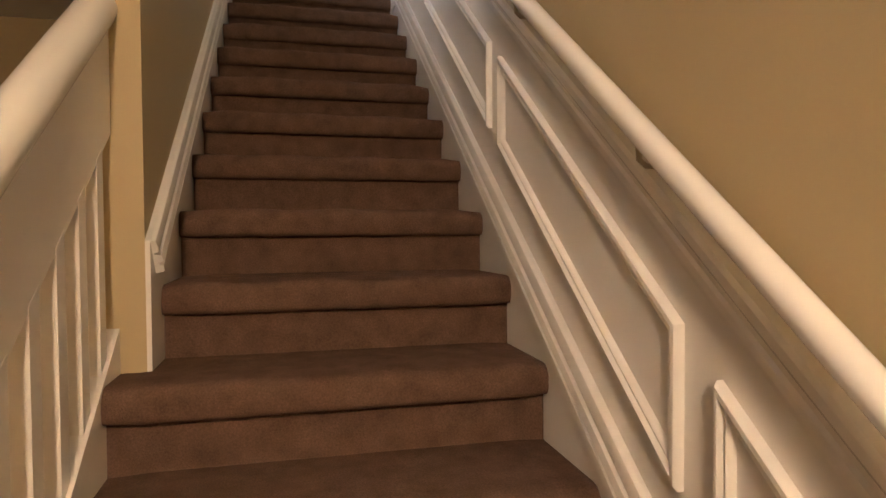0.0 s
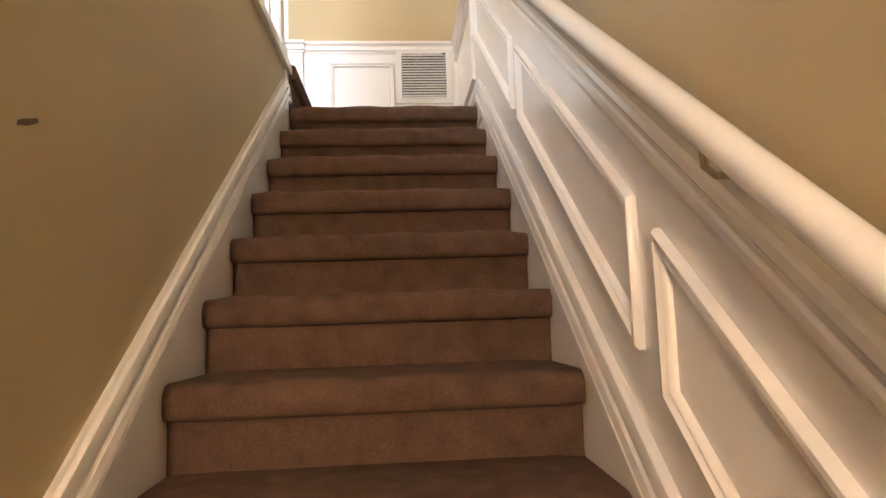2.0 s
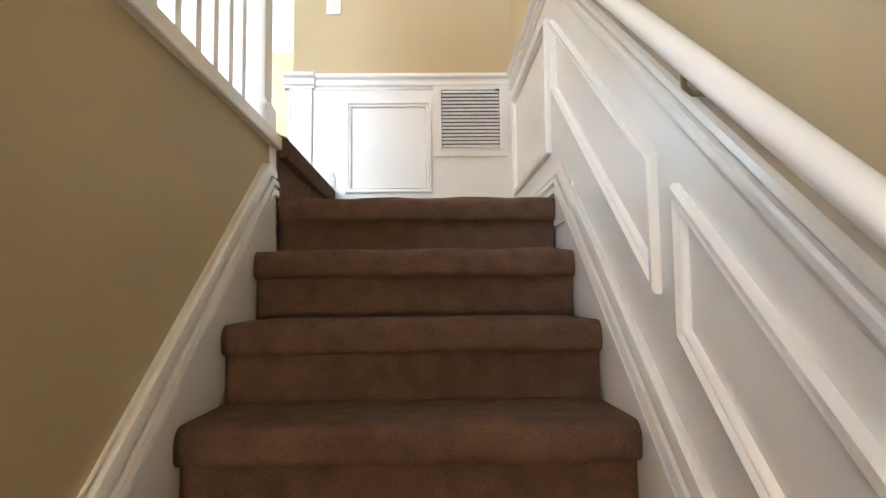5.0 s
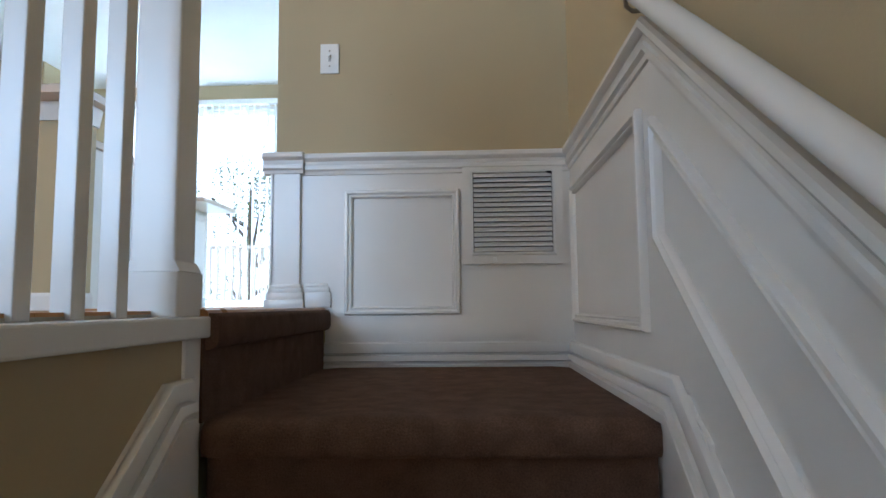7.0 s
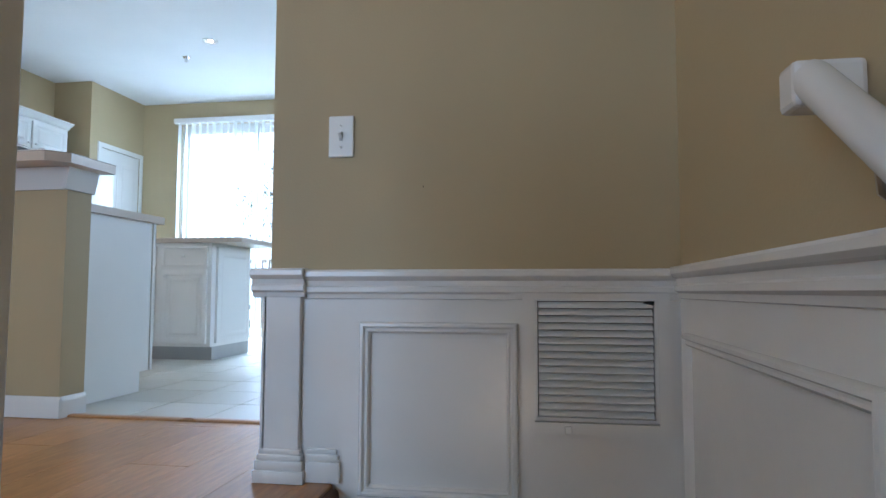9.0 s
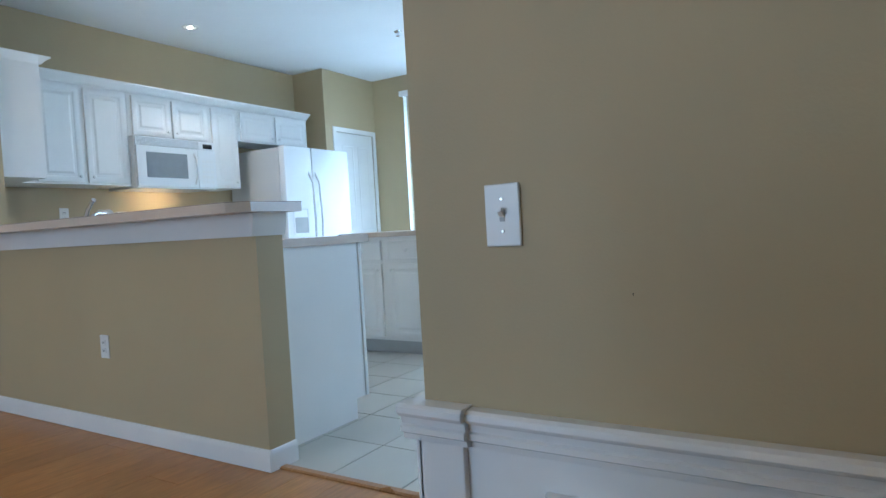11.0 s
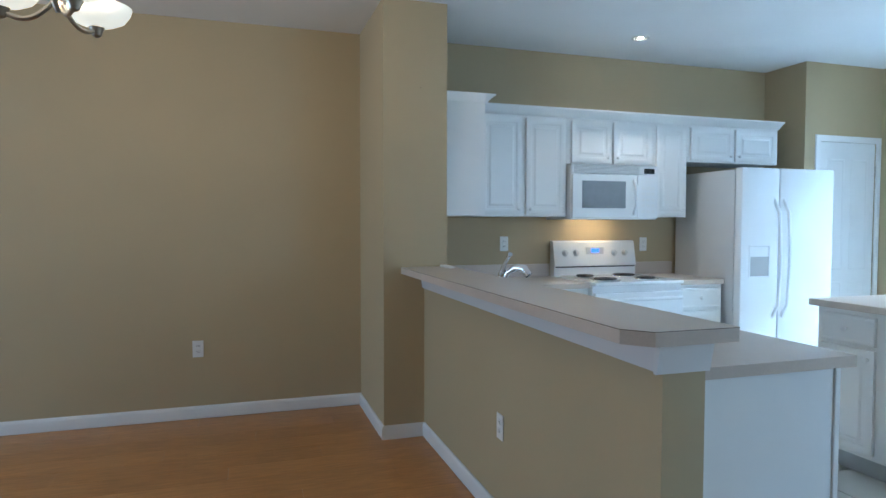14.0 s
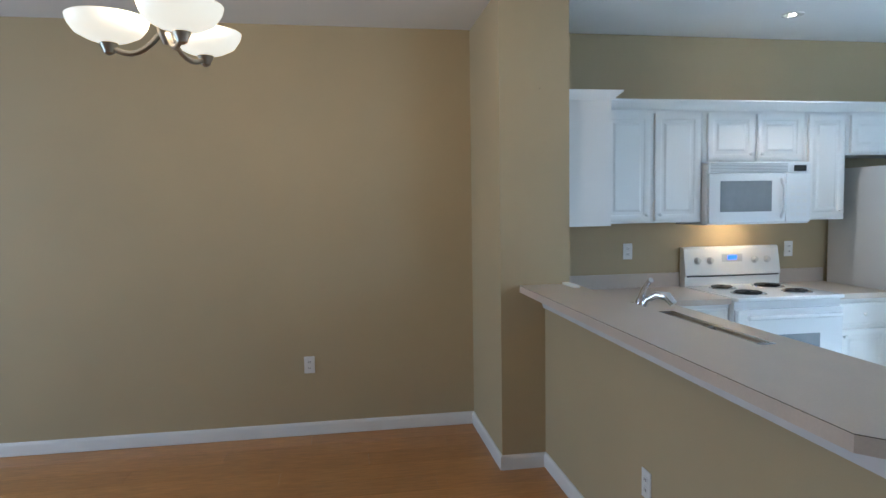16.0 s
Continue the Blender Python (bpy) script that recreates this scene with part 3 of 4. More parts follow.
# ---- breakfast bar and peninsula ----
PENX = 2.325
setting("wall_half", B(0.0, PENX, 0.260, 0.400, 0.0, 1.026), M_WALL, "tan painted half wall under the breakfast bar")
bm = bmesh.new()
run(bm, [(0.0145, 0.088), (PENX + 0.014, 0.088)], BASE, on_y(0.260, -1))
run(bm, [(0.2605, 0.0865), (0.400, 0.0865)], BASE, on_x(PENX, 1))
setting("baseboard_bar", bm, M_TRIM, "white baseboard round the half wall", True)
bm = bmesh.new()
prism(bm, [(0.0, 0.935), (0.0, 1.026), (0.03, 1.026), (0.012, 0.935)], lambda u, v, h: (h, 0.260 - u, v), 0.0, PENX)
prism(bm, [(0.0, 0.935), (0.0, 1.026), (0.03, 1.026), (0.012, 0.935)], lambda u, v, h: (PENX + u, h, v), 0.230, 0.405)
setting("bar_apron", bm, M_TRIM, "white apron board under the bar top")
bar = thing("breakfast_bar_top", (1.2, 0.27, 1.026), "beige laminate bar top with clipped corner", "countertop")
part("slab", prism(bmesh.new(), [(0.0, 0.110), (2.345, 0.110), (2.412, 0.170), (2.412, 0.432), (0.0, 0.432)], lambda u, v, h: (u, v, h), 1.027, 1.0645), M_TOP, bar)
part("seam", prism(bmesh.new(), [(0.0, 0.1094), (2.3452, 0.1094), (2.4126, 0.1698), (2.4126, 0.4325), (0.0, 0.4325)], lambda u, v, h: (u, v, h), 1.0645, 1.0658), M_DARK, bar, "thin dark laminate seam")
part("top_sheet", prism(bmesh.new(), [(0.0, 0.110), (2.345, 0.110), (2.412, 0.170), (2.412, 0.432), (0.0, 0.432)], lambda u, v, h: (u, v, h), 1.0658, 1.067), M_TOP, bar)
remote = thing("cover_strip", (0.1, 0.33, 1.067), "small cream plastic strip lying on the bar", "clutter")
part("strip", B(0.02, 0.19, 0.355, 0.395, 1.067, 1.080, bevel=0.004), M_PLATE, remote)

SINK = (0.20, 1.02, 0.50, 0.93)
pen = thing("peninsula_cabinet", (1.1, 0.72, 0.0), "white base cabinet of the peninsula with a plain end panel", "cabinet")
part("body", B(0.0, 2.190, 0.402, 1.010, 0.10, 0.876), M_CAB, pen)
part("toe_kick", B(0.0, 2.150, 0.402, 0.940, 0.0, 0.10), M_KICK, pen)
bm = bmesh.new()
prism(bm, [(0.402, 0.0), (0.940, 0.0), (0.940, 0.10), (1.030, 0.10), (1.030, 0.876), (0.402, 0.876)], lambda u, v, h: (2.190 + h, u, v), 0.0, 0.018)
part("end_panel", bm, M_CAB, pen)
part("corner_stile", B(2.180, 2.216, 1.010, 1.032, 0.10, 0.876, bevel=0.003), M_CAB, pen)
ctop = thing("peninsula_counter", (1.1, 0.72, 0.876), "beige laminate kitchen counter with a sink cutout", "countertop")
bm = bmesh.new()
sx0, sx1, sy0, sy1 = SINK
rings = [[bm.verts.new(p) for p in ((x0, y0, z), (x1, y0, z), (x1, y1, z), (x0, y1, z))] for z in (0.877, 0.914) for x0, x1, y0, y1 in ((-0.02, 2.235, 0.402, 1.075), SINK)]
for a, b in ((0, 1), (2, 3), (0, 2), (1, 3)):
    for k in range(4):
        n = (k + 1) % 4
        bm.faces.new((rings[a][k], rings[a][n], rings[b][n], rings[b][k]))
part("slab", bm, M_TOP, ctop)
sink = thing("kitchen_sink", (0.6, 0.71, 0.914), "stainless double-bowl sink set in the counter", "sink")
part("rim", run(bmesh.new(), [(sx0 - 0.015, sy0 - 0.015), (sx1 + 0.015, sy0 - 0.015), (sx1 + 0.015, sy1 + 0.015), (sx0 - 0.015, sy1 + 0.015)], [(0, 0.0005), (0.004, 0.004), (0.026, 0.004), (0.028, 0.0005)], lambda u, v, h: (u, v, 0.914 + h), True), M_STEEL, sink, "", True)
for bx0, bx1 in ((sx0 + 0.012, 0.60), (0.63, sx1 - 0.012)):
    bm = bmesh.new()
    box(bm, bx0, bx1, sy0 + 0.012, sy1 - 0.012, 0.74, 0.912, 0.03)
    bmesh.ops.delete(bm, geom=[fc for fc in bm.faces if fc.calc_center_median().z > 0.905], context="FACES")
    part("bowl", bm, M_STEEL, sink, "", True)
part("divider", B(0.60, 0.63, sy0 + 0.012, sy1 - 0.012, 0.88, 0.913, bevel=0.004), M_STEEL, sink)
fau = thing("kitchen_faucet", (0.75, 0.465, 0.914), "chrome kitchen faucet with a lever handle", "faucet")
part("base_plate", B(0.64, 0.86, 0.440, 0.490, 0.914, 0.926, bevel=0.005), M_CHROME, fau)
part("body", lathe(bmesh.new(), [(0.026, 0.0), (0.024, 0.05), (0.020, 0.10), (0.022, 0.15), (0.012, 0.17)], (0.75, 0.465, 0.926), close=True), M_CHROME, fau, "", True)
part("spout", tube(bmesh.new(), [(0.75, 0.465, 1.02), (0.775, 0.485, 1.085), (0.81, 0.515, 1.112), (0.845, 0.545, 1.108), (0.868, 0.562, 1.075)], [0.015, 0.015, 0.018, 0.022, 0.019], 12), M_CHROME, fau, "", True)
part("lever", tube(bmesh.new(), [(0.75, 0.465, 1.08), (0.77, 0.47, 1.13), (0.81, 0.475, 1.17), (0.83, 0.475, 1.182)], [0.016, 0.012, 0.010, 0.012], 10), M_CHROME, fau, "", True)
part("sprayer", lathe(bmesh.new(), [(0.014, 0.0), (0.012, 0.04), (0.016, 0.08), (0.011, 0.13)], (0.66, 0.465, 0.926), close=True), M_CHROME, fau, "", True)

# ---- kitchen cabinets ----
KNOB = [(0.007, 0.0), (0.006, 0.012), (0.014, 0.018), (0.014, 0.024), (0.004, 0.028)]


def face_door(parent, at, u0, u1, v0, v1, knob=None, drawer=False):
    """A raised-panel door on a cabinet face; at(u, v, h) with h out of the face."""
    d = part("drawer_front" if drawer else "door", prism(bmesh.new(), [(u0, v0), (u1, v0), (u1, v1), (u0, v1)], at, 0.0, 0.014), M_CAB, parent)
    w = 0.045 if not drawer else 0.018
    ring = [(0.0, 0.014), (0.0, 0.019), (0.004, 0.021), (w - 0.012, 0.021), (w - 0.004, 0.017), (w, 0.014)]
    part("moulding", run(bmesh.new(), [(u0, v0), (u1, v0), (u1, v1), (u0, v1)], ring, at, True), M_CAB, d, "", True)
    if not drawer:
        i = w + 0.018
        part("panel", run_panel(u0 + i, u1 - i, v0 + i, v1 - i, at), M_CAB, d)
    if knob:
        a = Vector(at(*knob, 0.020))
        n = (Vector(at(*knob, 1.0)) - Vector(at(*knob, 0.0))).normalized()
        bm = lathe(bmesh.new(), KNOB, (0, 0, 0), 14, True)
        bmesh.ops.transform(bm, matrix=Matrix.Translation(a) @ n.to_track_quat("Z", "Y").to_matrix().to_4x4(), verts=bm.verts)
        part("knob", bm, M_PLATE, d, "small white knob", True)
    return d


def run_panel(u0, u1, v0, v1, at):
    bm = bmesh.new()
    o = [bm.verts.new(at(u, v, 0.0145)) for u, v in ((u0, v0), (u1, v0), (u1, v1), (u0, v1))]
    c = 0.014
    t = [bm.verts.new(at(u, v, 0.0195)) for u, v in ((u0 + c, v0 + c), (u1 - c, v0 + c), (u1 - c, v1 - c), (u0 + c, v1 - c))]
    bm.faces.new(t)
    bm.faces.new(o[::-1])
    for k in range(4):
        bm.faces.new((o[k], o[(k + 1) % 4], t[(k + 1) % 4], t[k]))
    return bm


UB, UT = 1.390, 2.130
UF = -0.450
upface = on_x(UF, 1)
G_UP = "wall cabinets"


def upper(y0, y1, z0, doors, label):
    cab = thing("wall_cabinet", (XD, (y0 + y1) / 2, z0), label, "cabinet", G_UP)
    part("body", B(XD, UF, y0 + 0.001, y1 - 0.001, z0, UT), M_CAB, cab)
    for a, b, side_knob in doors:
        ku = b - 0.03 if side_knob == "r" else a + 0.03
        face_door(cab, upface, a, b, z0 + 0.012, UT - 0.022, (ku, z0 + 0.055))
    return cab


# cabinet on the stub wall whose end panel faces the room
cabA = thing("wall_cabinet", (-0.3, 0.57, UB), "white wall cabinet with a plain end panel and crown", "cabinet", G_UP)
part("body", B(XD, -0.100, 0.408, 0.699, UB, UT), M_CAB, cabA)
part("end_panel", B(-0.100, -0.094, 0.408, 0.700, UB, UT), M_CAB, cabA)
upper(0.702, 1.500, UB, [(0.805, 1.125, "r"), (1.160, 1.478, "l")], "white wall cabinet with two raised-panel doors")
upper(1.500, 2.265, 1.785, [(1.535, 1.872, "r"), (1.895, 2.235, "l")], "white short cabinet above the microwave")
upper(2.265, 2.580, UB, [(2.285, 2.560, "r")], "white narrow wall cabinet")
upper(2.580, 3.500, 1.835, [(2.610, 3.025, "r"), (3.050, 3.470, "l")], "white short cabinet above the refrigerator")
CROWN = [(0.0, 0.0), (0.0, 0.075), (-0.010, 0.075), (-0.016, 0.062), (-0.040, 0.032), (-0.056, 0.018), (-0.060, 0.0)]
bm = bmesh.new()
run(bm, [(0.702, UT + 0.058), (3.500, UT + 0.058)], CROWN, on_x(UF, 1))
run(bm, [(0.408, UT + 0.058), (0.700, UT + 0.058)], [(o, h * 0.12) for o, h in CROWN], on_x(-0.094, 1))
run(bm, [(XD + 0.3, UT + 0.058), (-0.086, UT + 0.058)], CROWN, on_y(0.700, 1))
setting("cabinet_crown", bm, M_CAB, "white crown moulding on the wall cabinets", True)

# base cabinets and counter along the range wall
BF = -0.175
baseface = on_x(BF, 1)


def base_unit(y0, y1, cols, label):
    cab = thing("base_cabinet", (XD, (y0 + y1) / 2, 0.0), label, "cabinet", "base cabinets")
    part("body", B(XD, BF, y0 + 0.001, y1 - 0.001, 0.10, 0.876), M_CAB, cab)
    part("toe_kick", B(XD, BF - 0.07, y0 + 0.001, y1 - 0.001, 0.0, 0.10), M_KICK, cab)
    for a, b in cols:
        face_door(cab, baseface, a, b, 0.70, 0.85, ((a + b) / 2, 0.775), True)
        face_door(cab, baseface, a, b, 0.125, 0.675, (a + 0.03, 0.63))


base_unit(1.080, 1.533, [(1.12, 1.505)], "white base cabinet beside the range")
base_unit(2.292, 2.700, [(2.315, 2.670)], "white base cabinet with a drawer beside the refrigerator")
for y0, y1 in ((1.076, 1.533), (2.292, 2.705)):
    c = thing("range_counter", (-0.45, (y0 + y1) / 2, 0.876), "beige laminate counter beside the range", "countertop", "counter pieces")
    part("slab", B(XD, BF + 0.025, y0, y1, 0.877, 0.914, bevel=0.004), M_TOP, c)
    part("backsplash", B(XD, XD + 0.018, y0, y1, 0.914, 1.014), M_TOP, c)
setting("backsplash_column", B(XD + 0.02, 0.0, 0.407, 0.424, 0.914, 1.014), M_TOP, "beige laminate backsplash")
cfill = thing("corner_counter", (-0.4, 0.7, 0.876), "beige laminate corner counter", "countertop")
part("slab", B(XD, -0.02, 0.424, 1.076, 0.877, 0.914), M_TOP, cfill)
part("backsplash", B(XD, XD + 0.018, 0.424, 1.076, 0.914, 1.014), M_TOP, cfill)
ccab = thing("corner_cabinet", (-0.4, 0.7, 0.0), "white corner base cabinet", "cabinet")
part("body", B(XD, -0.001, 0.424, 1.079, 0.0, 0.876), M_CAB, ccab)

# ---- range ----
ry0, ry1 = 1.537, 2.288
rg = thing("electric_range", (-0.45, 1.91, 0.0), "white electric coil range with a blue clock", "stove")
part("body", B(XD + 0.01, -0.13, ry0, ry1, 0.03, 0.895), M_APP, rg)
part("cooktop", B(XD + 0.06, -0.09, ry0 - 0.001, ry1 + 0.001, 0.896, 0.922, bevel=0.008), M_APP, rg)
door = part("oven_door", B(-0.13, -0.095, ry0 + 0.005, ry1 - 0.005, 0.23, 0.845, bevel=0.008), M_APP, rg)
part("window", B(-0.0955, -0.0925, ry0 + 0.17, ry1 - 0.17, 0.42, 0.68), M_GLASSDARK, door, "dark glass oven window")
bm = bmesh.new()
tube(bm, [(-0.055, ry0 + 0.05, 0.80), (-0.055, ry1 - 0.05, 0.80)], 0.014, 12)
for y in (ry0 + 0.08, ry1 - 0.08):
    box(bm, -0.096, -0.055, y - 0.012, y + 0.012, 0.79, 0.81)
part("handle", bm, M_APP, door, "white bar handle", True)
part("drawer", B(-0.13, -0.098, ry0 + 0.005, ry1 - 0.005, 0.04, 0.215, bevel=0.006), M_APP, rg)
bm = bmesh.new()
prism(bm, [(XD + 0.012, 0.90), (XD + 0.085, 0.90), (XD + 0.085, 0.99), (XD + 0.095, 1.00), (XD + 0.060, 1.185), (XD + 0.045, 1.200), (XD + 0.012, 1.200)], lambda u, v, h: (u, h, v), ry0, ry1)
part("backguard", bm, M_APP, rg)
part("vent_strip", B(XD + 0.084, XD + 0.0885, ry0 + 0.012, ry1 - 0.012, 0.985, 0.998), M_DARK, rg, "black vent strip")
slope = lambda z: XD + 0.095 - 0.035 * (z - 1.0) / 0.185
for y in (ry0 + 0.10, ry0 + 0.20, ry1 - 0.20, ry1 - 0.10):
    bm = lathe(bmesh.new(), [(0.027, 0.0), (0.025, 0.006), (0.019, 0.008), (0.017, 0.022), (0.006, 0.024)], (0, 0, 0), 18, True)
    box(bm, -0.004, 0.004, -0.016, 0.016, 0.022, 0.027)
    bmesh.ops.transform(bm, matrix=pose(slope(1.10) + 0.001, y, 1.10, 0, 80, 0), verts=bm.verts)
    part("knob", bm, M_APPSIDE, rg, "grey burner knob", True)
disp = part("control_panel", B(slope(1.105) - 0.004, slope(1.105) + 0.003, 1.83, 1.99, 1.075, 1.145), M_APPSIDE, rg, "grey oven control panel")
part("clock", B(slope(1.105) + 0.0032, slope(1.105) + 0.005, 1.875, 1.945, 1.105, 1.135), M_DISPLAY, disp, "blue lit clock display")
for y, x, r in ((ry0 + 0.20, -0.56, 0.075), (ry1 - 0.20, -0.56, 0.092), (ry0 + 0.20, -0.27, 0.092), (ry1 - 0.20, -0.27, 0.075)):
    bn = part("burner", lathe(bmesh.new(), [(r + 0.018, 0.0), (r + 0.014, 0.004), (r, 0.0), (r * 0.4, -0.004)], (x, y, 0.9235), 24), M_CHROME, rg, "chrome drip pan", True)
    pts = [(x + (0.018 + (r - 0.02) * k / 72) * math.cos(k * 2 * math.pi / 18), y + (0.018 + (r - 0.02) * k / 72) * math.sin(k * 2 * math.pi / 18), 0.931) for k in range(73)]
    part("coil", tube(bmesh.new(), pts, 0.0065, 6), M_DARK, bn, "black heating coil", True)

# ---- microwave ----
my0, my1, mz0, mz1, mf = 1.505, 2.262, 1.370, 1.784, -0.395
mw = thing("microwave_oven", (-0.6, 1.88, mz0), "white over-the-range microwave oven", "microwave")
part("body", B(XD, mf, my0, my1, mz0, mz1, bevel=0.004), M_APP, mw)
md = part("door", B(mf, mf + 0.022, my0 + 0.004, my0 + 0.565, mz0 + 0.01, mz1 - 0.075, bevel=0.006), M_APP, mw)
part("window", B(mf + 0.0215, mf + 0.024, my0 + 0.085, my0 + 0.46, mz0 + 0.085, mz1 - 0.125), M_GLASSDARK, md, "grey glass door window")
part("handle", tube(bmesh.new(), [(mf + 0.020, my0 + 0.535, mz0 + 0.04), (mf + 0.050, my0 + 0.535, mz0 + 0.09), (mf + 0.055, my0 + 0.535, mz0 + 0.17), (mf + 0.050, my0 + 0.535, mz0 + 0.25), (mf + 0.020, my0 + 0.535, mz0 + 0.30)], 0.012, 10), M_APP, md, "white curved handle", True)
cp = part("control_panel", B(mf, mf + 0.018, my0 + 0.570, my1 - 0.004, mz0 + 0.01, mz1 - 0.075, bevel=0.004), M_APP, mw)
part("display", B(mf + 0.012, mf + 0.0150, my0 + 0.63, my1 - 0.035, mz1 - 0.062, mz1 - 0.022), M_DARK, mw, "dark clock display")
for i in range(5):
    for j in range(3):
        y, z = my0 + 0.605 + 0.045 * j, mz0 + 0.05 + 0.045 * i
        part("button", B(mf + 0.0175, mf + 0.0195, y, y + 0.030, z, z + 0.022), M_PLATE, cp)
part("vent", B(mf, mf + 0.012, my0 + 0.004, my1 - 0.004, mz1 - 0.070, mz1 - 0.005, bevel=0.003), M_APP, mw)
for i in range(6):
    z = mz1 - 0.064 + i * 0.0100
    part("louvre", B(mf + 0.0115, mf + 0.0135, my0 + 0.02, my0 + 0.585, z, z + 0.0045), M_KICK, mw)

# ---- refrigerator ----
fy0, fy1, ff, fz = 2.725, 3.625, -0.010, 1.762
fr = thing("refrigerator", (-0.4, 3.17, 0.0), "white side-by-side refrigerator with a water dispenser", "refrigerator")
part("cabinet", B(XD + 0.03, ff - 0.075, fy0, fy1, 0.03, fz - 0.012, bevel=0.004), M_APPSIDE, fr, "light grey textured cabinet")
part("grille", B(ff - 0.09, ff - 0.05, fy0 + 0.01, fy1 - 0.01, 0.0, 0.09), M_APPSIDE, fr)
fm = 3.085
for a, b, hy in ((fy0, fm - 0.004, fm - 0.045), (fm + 0.004, fy1, fm + 0.045)):
    d = part("door", B(ff - 0.072, ff, a, b, 0.10, fz, bevel=0.012), M_APP, fr, "", True)
    part("handle", tube(bmesh.new(), [(ff - 0.01, hy, 0.62), (ff + 0.045, hy, 0.72), (ff + 0.062, hy, 1.05), (ff + 0.045, hy, 1.42), (ff - 0.01, hy, 1.53)], 0.013, 10), M_APP, d, "white bowed handle", True)
    if a == fy0:
        disp = part("dispenser", run(bmesh.new(), [(2.80, 0.93), (3.00, 0.93), (3.00, 1.18), (2.80, 1.18)], [(0, 0), (0, 0.004), (0.012, 0.004), (0.014, 0)], on_x(ff, 1), True), M_APP, d)
        # flat plate on the door; grey colour stands for shade inside the dispenser
        part("recess_shade", B(ff + 0.0005, ff + 0.002, 2.813, 2.987, 0.943, 1.09), M_KICK, disp, "flat plate greyed as the shaded dispenser hollow")

# ---- pantry door ----
dr = tagged(mesh_ob("door_pantry", B(PX - 0.045, PX - 0.008, DY0, DY1, 0.01, DZ, bevel=0.002), M_TRIM), "white painted closet door, closed", "door", "", S)
for v0, v1 in ((0.14, 0.84), (0.94, 1.90)):
    for u0, u1 in ((DY0 + 0.09, DY0 + 0.29), (DY0 + 0.36, DY0 + 0.56)):
        part("panel_frame", run(bmesh.new(), [(u0, v0), (u1, v0), (u1, v1), (u0, v1)], [(0, 0), (0.006, 0.003), (0.018, 0.003), (0.024, 0.0)], on_x(PX - 0.008, 1), True), M_TRIM, dr, "", True)
for z in (0.25, 1.05, 1.80):
    part("hinge", tube(bmesh.new(), [(PX, DY1 - 0.004, z - 0.045), (PX, DY1 - 0.004, z + 0.045)], 0.006, 8), M_NICKEL, dr, "metal hinge", True)
bm = bmesh.new()
run(bm, [(DY0, 0.0), (DY0, DZ), (DY1 + 0.0, DZ), (DY1, 0.0)], [(0.0, 0.0), (0.0, 0.012), (0.02, 0.016), (0.052, 0.010), (0.056, 0.0)], on_x(PX, 1))
setting("door_casing", bm, M_TRIM, "white door casing", True)

# ---- island ----
ix0, ix1, iy0, iy1 = 1.03, 1.83, 2.300, 2.92
isl = thing("island_cabinet", (1.43, 2.6, 0.0), "white kitchen island cabinet with drawers and doors", "cabinet")
part("body", B(ix0, ix1, iy0, iy1, 0.10, 0.876), M_CAB, isl)
part("toe_kick", B(ix0 + 0.01, ix1 - 0.002, iy0 + 0.030, iy1, 0.0, 0.10), M_KICK, isl)
iface = on_y(iy0, -1)
for a, b, k in ((ix0 + 0.025, ix0 + 0.345, 0.29), (ix0 + 0.405, ix1 - 0.03, 0.04)):
    face_door(isl, iface, a, b, 0.70, 0.85, ((a + b) / 2, 0.775), True)
    face_door(isl, iface, a, b, 0.125, 0.675, (a + k, 0.63))
sf = on_x(ix1, 1)
face_door(isl, sf, iy0 + 0.06, iy1 - 0.04, 0.125, 0.85)
itop = thing("island_counter", (1.56, 2.6, 0.876), "beige laminate island counter with an overhanging end", "countertop")
part("slab", B(ix0 - 0.04, ix1 + 0.25, iy0 - 0.035, iy1 + 0.03, 0.877, 0.914, bevel=0.004), M_TOP, itop)

# ---- patio door with vertical blinds ----
pd = tagged(new("window_patio"), "white sliding patio door with vertical blinds", "door", "", S)
pd.matrix_basis = Matrix.Translation((1.05, YK + 0.08, 0.0))
F0, F1 = YK + 0.05, YK + 0.11
part("frame", run(bmesh.new(), [(WX0, 0.0), (WX1, 0.0), (WX1, WZ), (WX0, WZ)], [(0, 0), (0, 0.07), (0.045, 0.07), (0.045, 0)], on_y(F0, 1), True), M_TRIM, pd)
for a, b, dy in ((WX0 + 0.045, 1.08, 0.0), (1.02, WX1 - 0.045, 0.034)):
    part("sash", run(bmesh.new(), [(a, 0.045), (b, 0.045), (b, WZ - 0.045), (a, WZ - 0.045)], [(0, 0), (0, 0.03), (0.055, 0.03), (0.055, 0)], on_y(F0 + dy, 1), True), M_TRIM, pd)
    g = part("pane", B(a + 0.05, b - 0.05, F0 + dy + 0.012, F0 + dy + 0.016, 0.095, WZ - 0.095), M_GLASS, pd)
    g.visible_shadow = False
vb = thing("vertical_blinds", (1.05, YK - 0.04, WZ), "white vinyl vertical blinds, slats turned open", "blinds")
part("headrail", B(WX0 - 0.04, WX1 + 0.04, YK - 0.075, YK - 0.002, WZ - 0.005, WZ + 0.055, bevel=0.004), M_TRIM, vb)
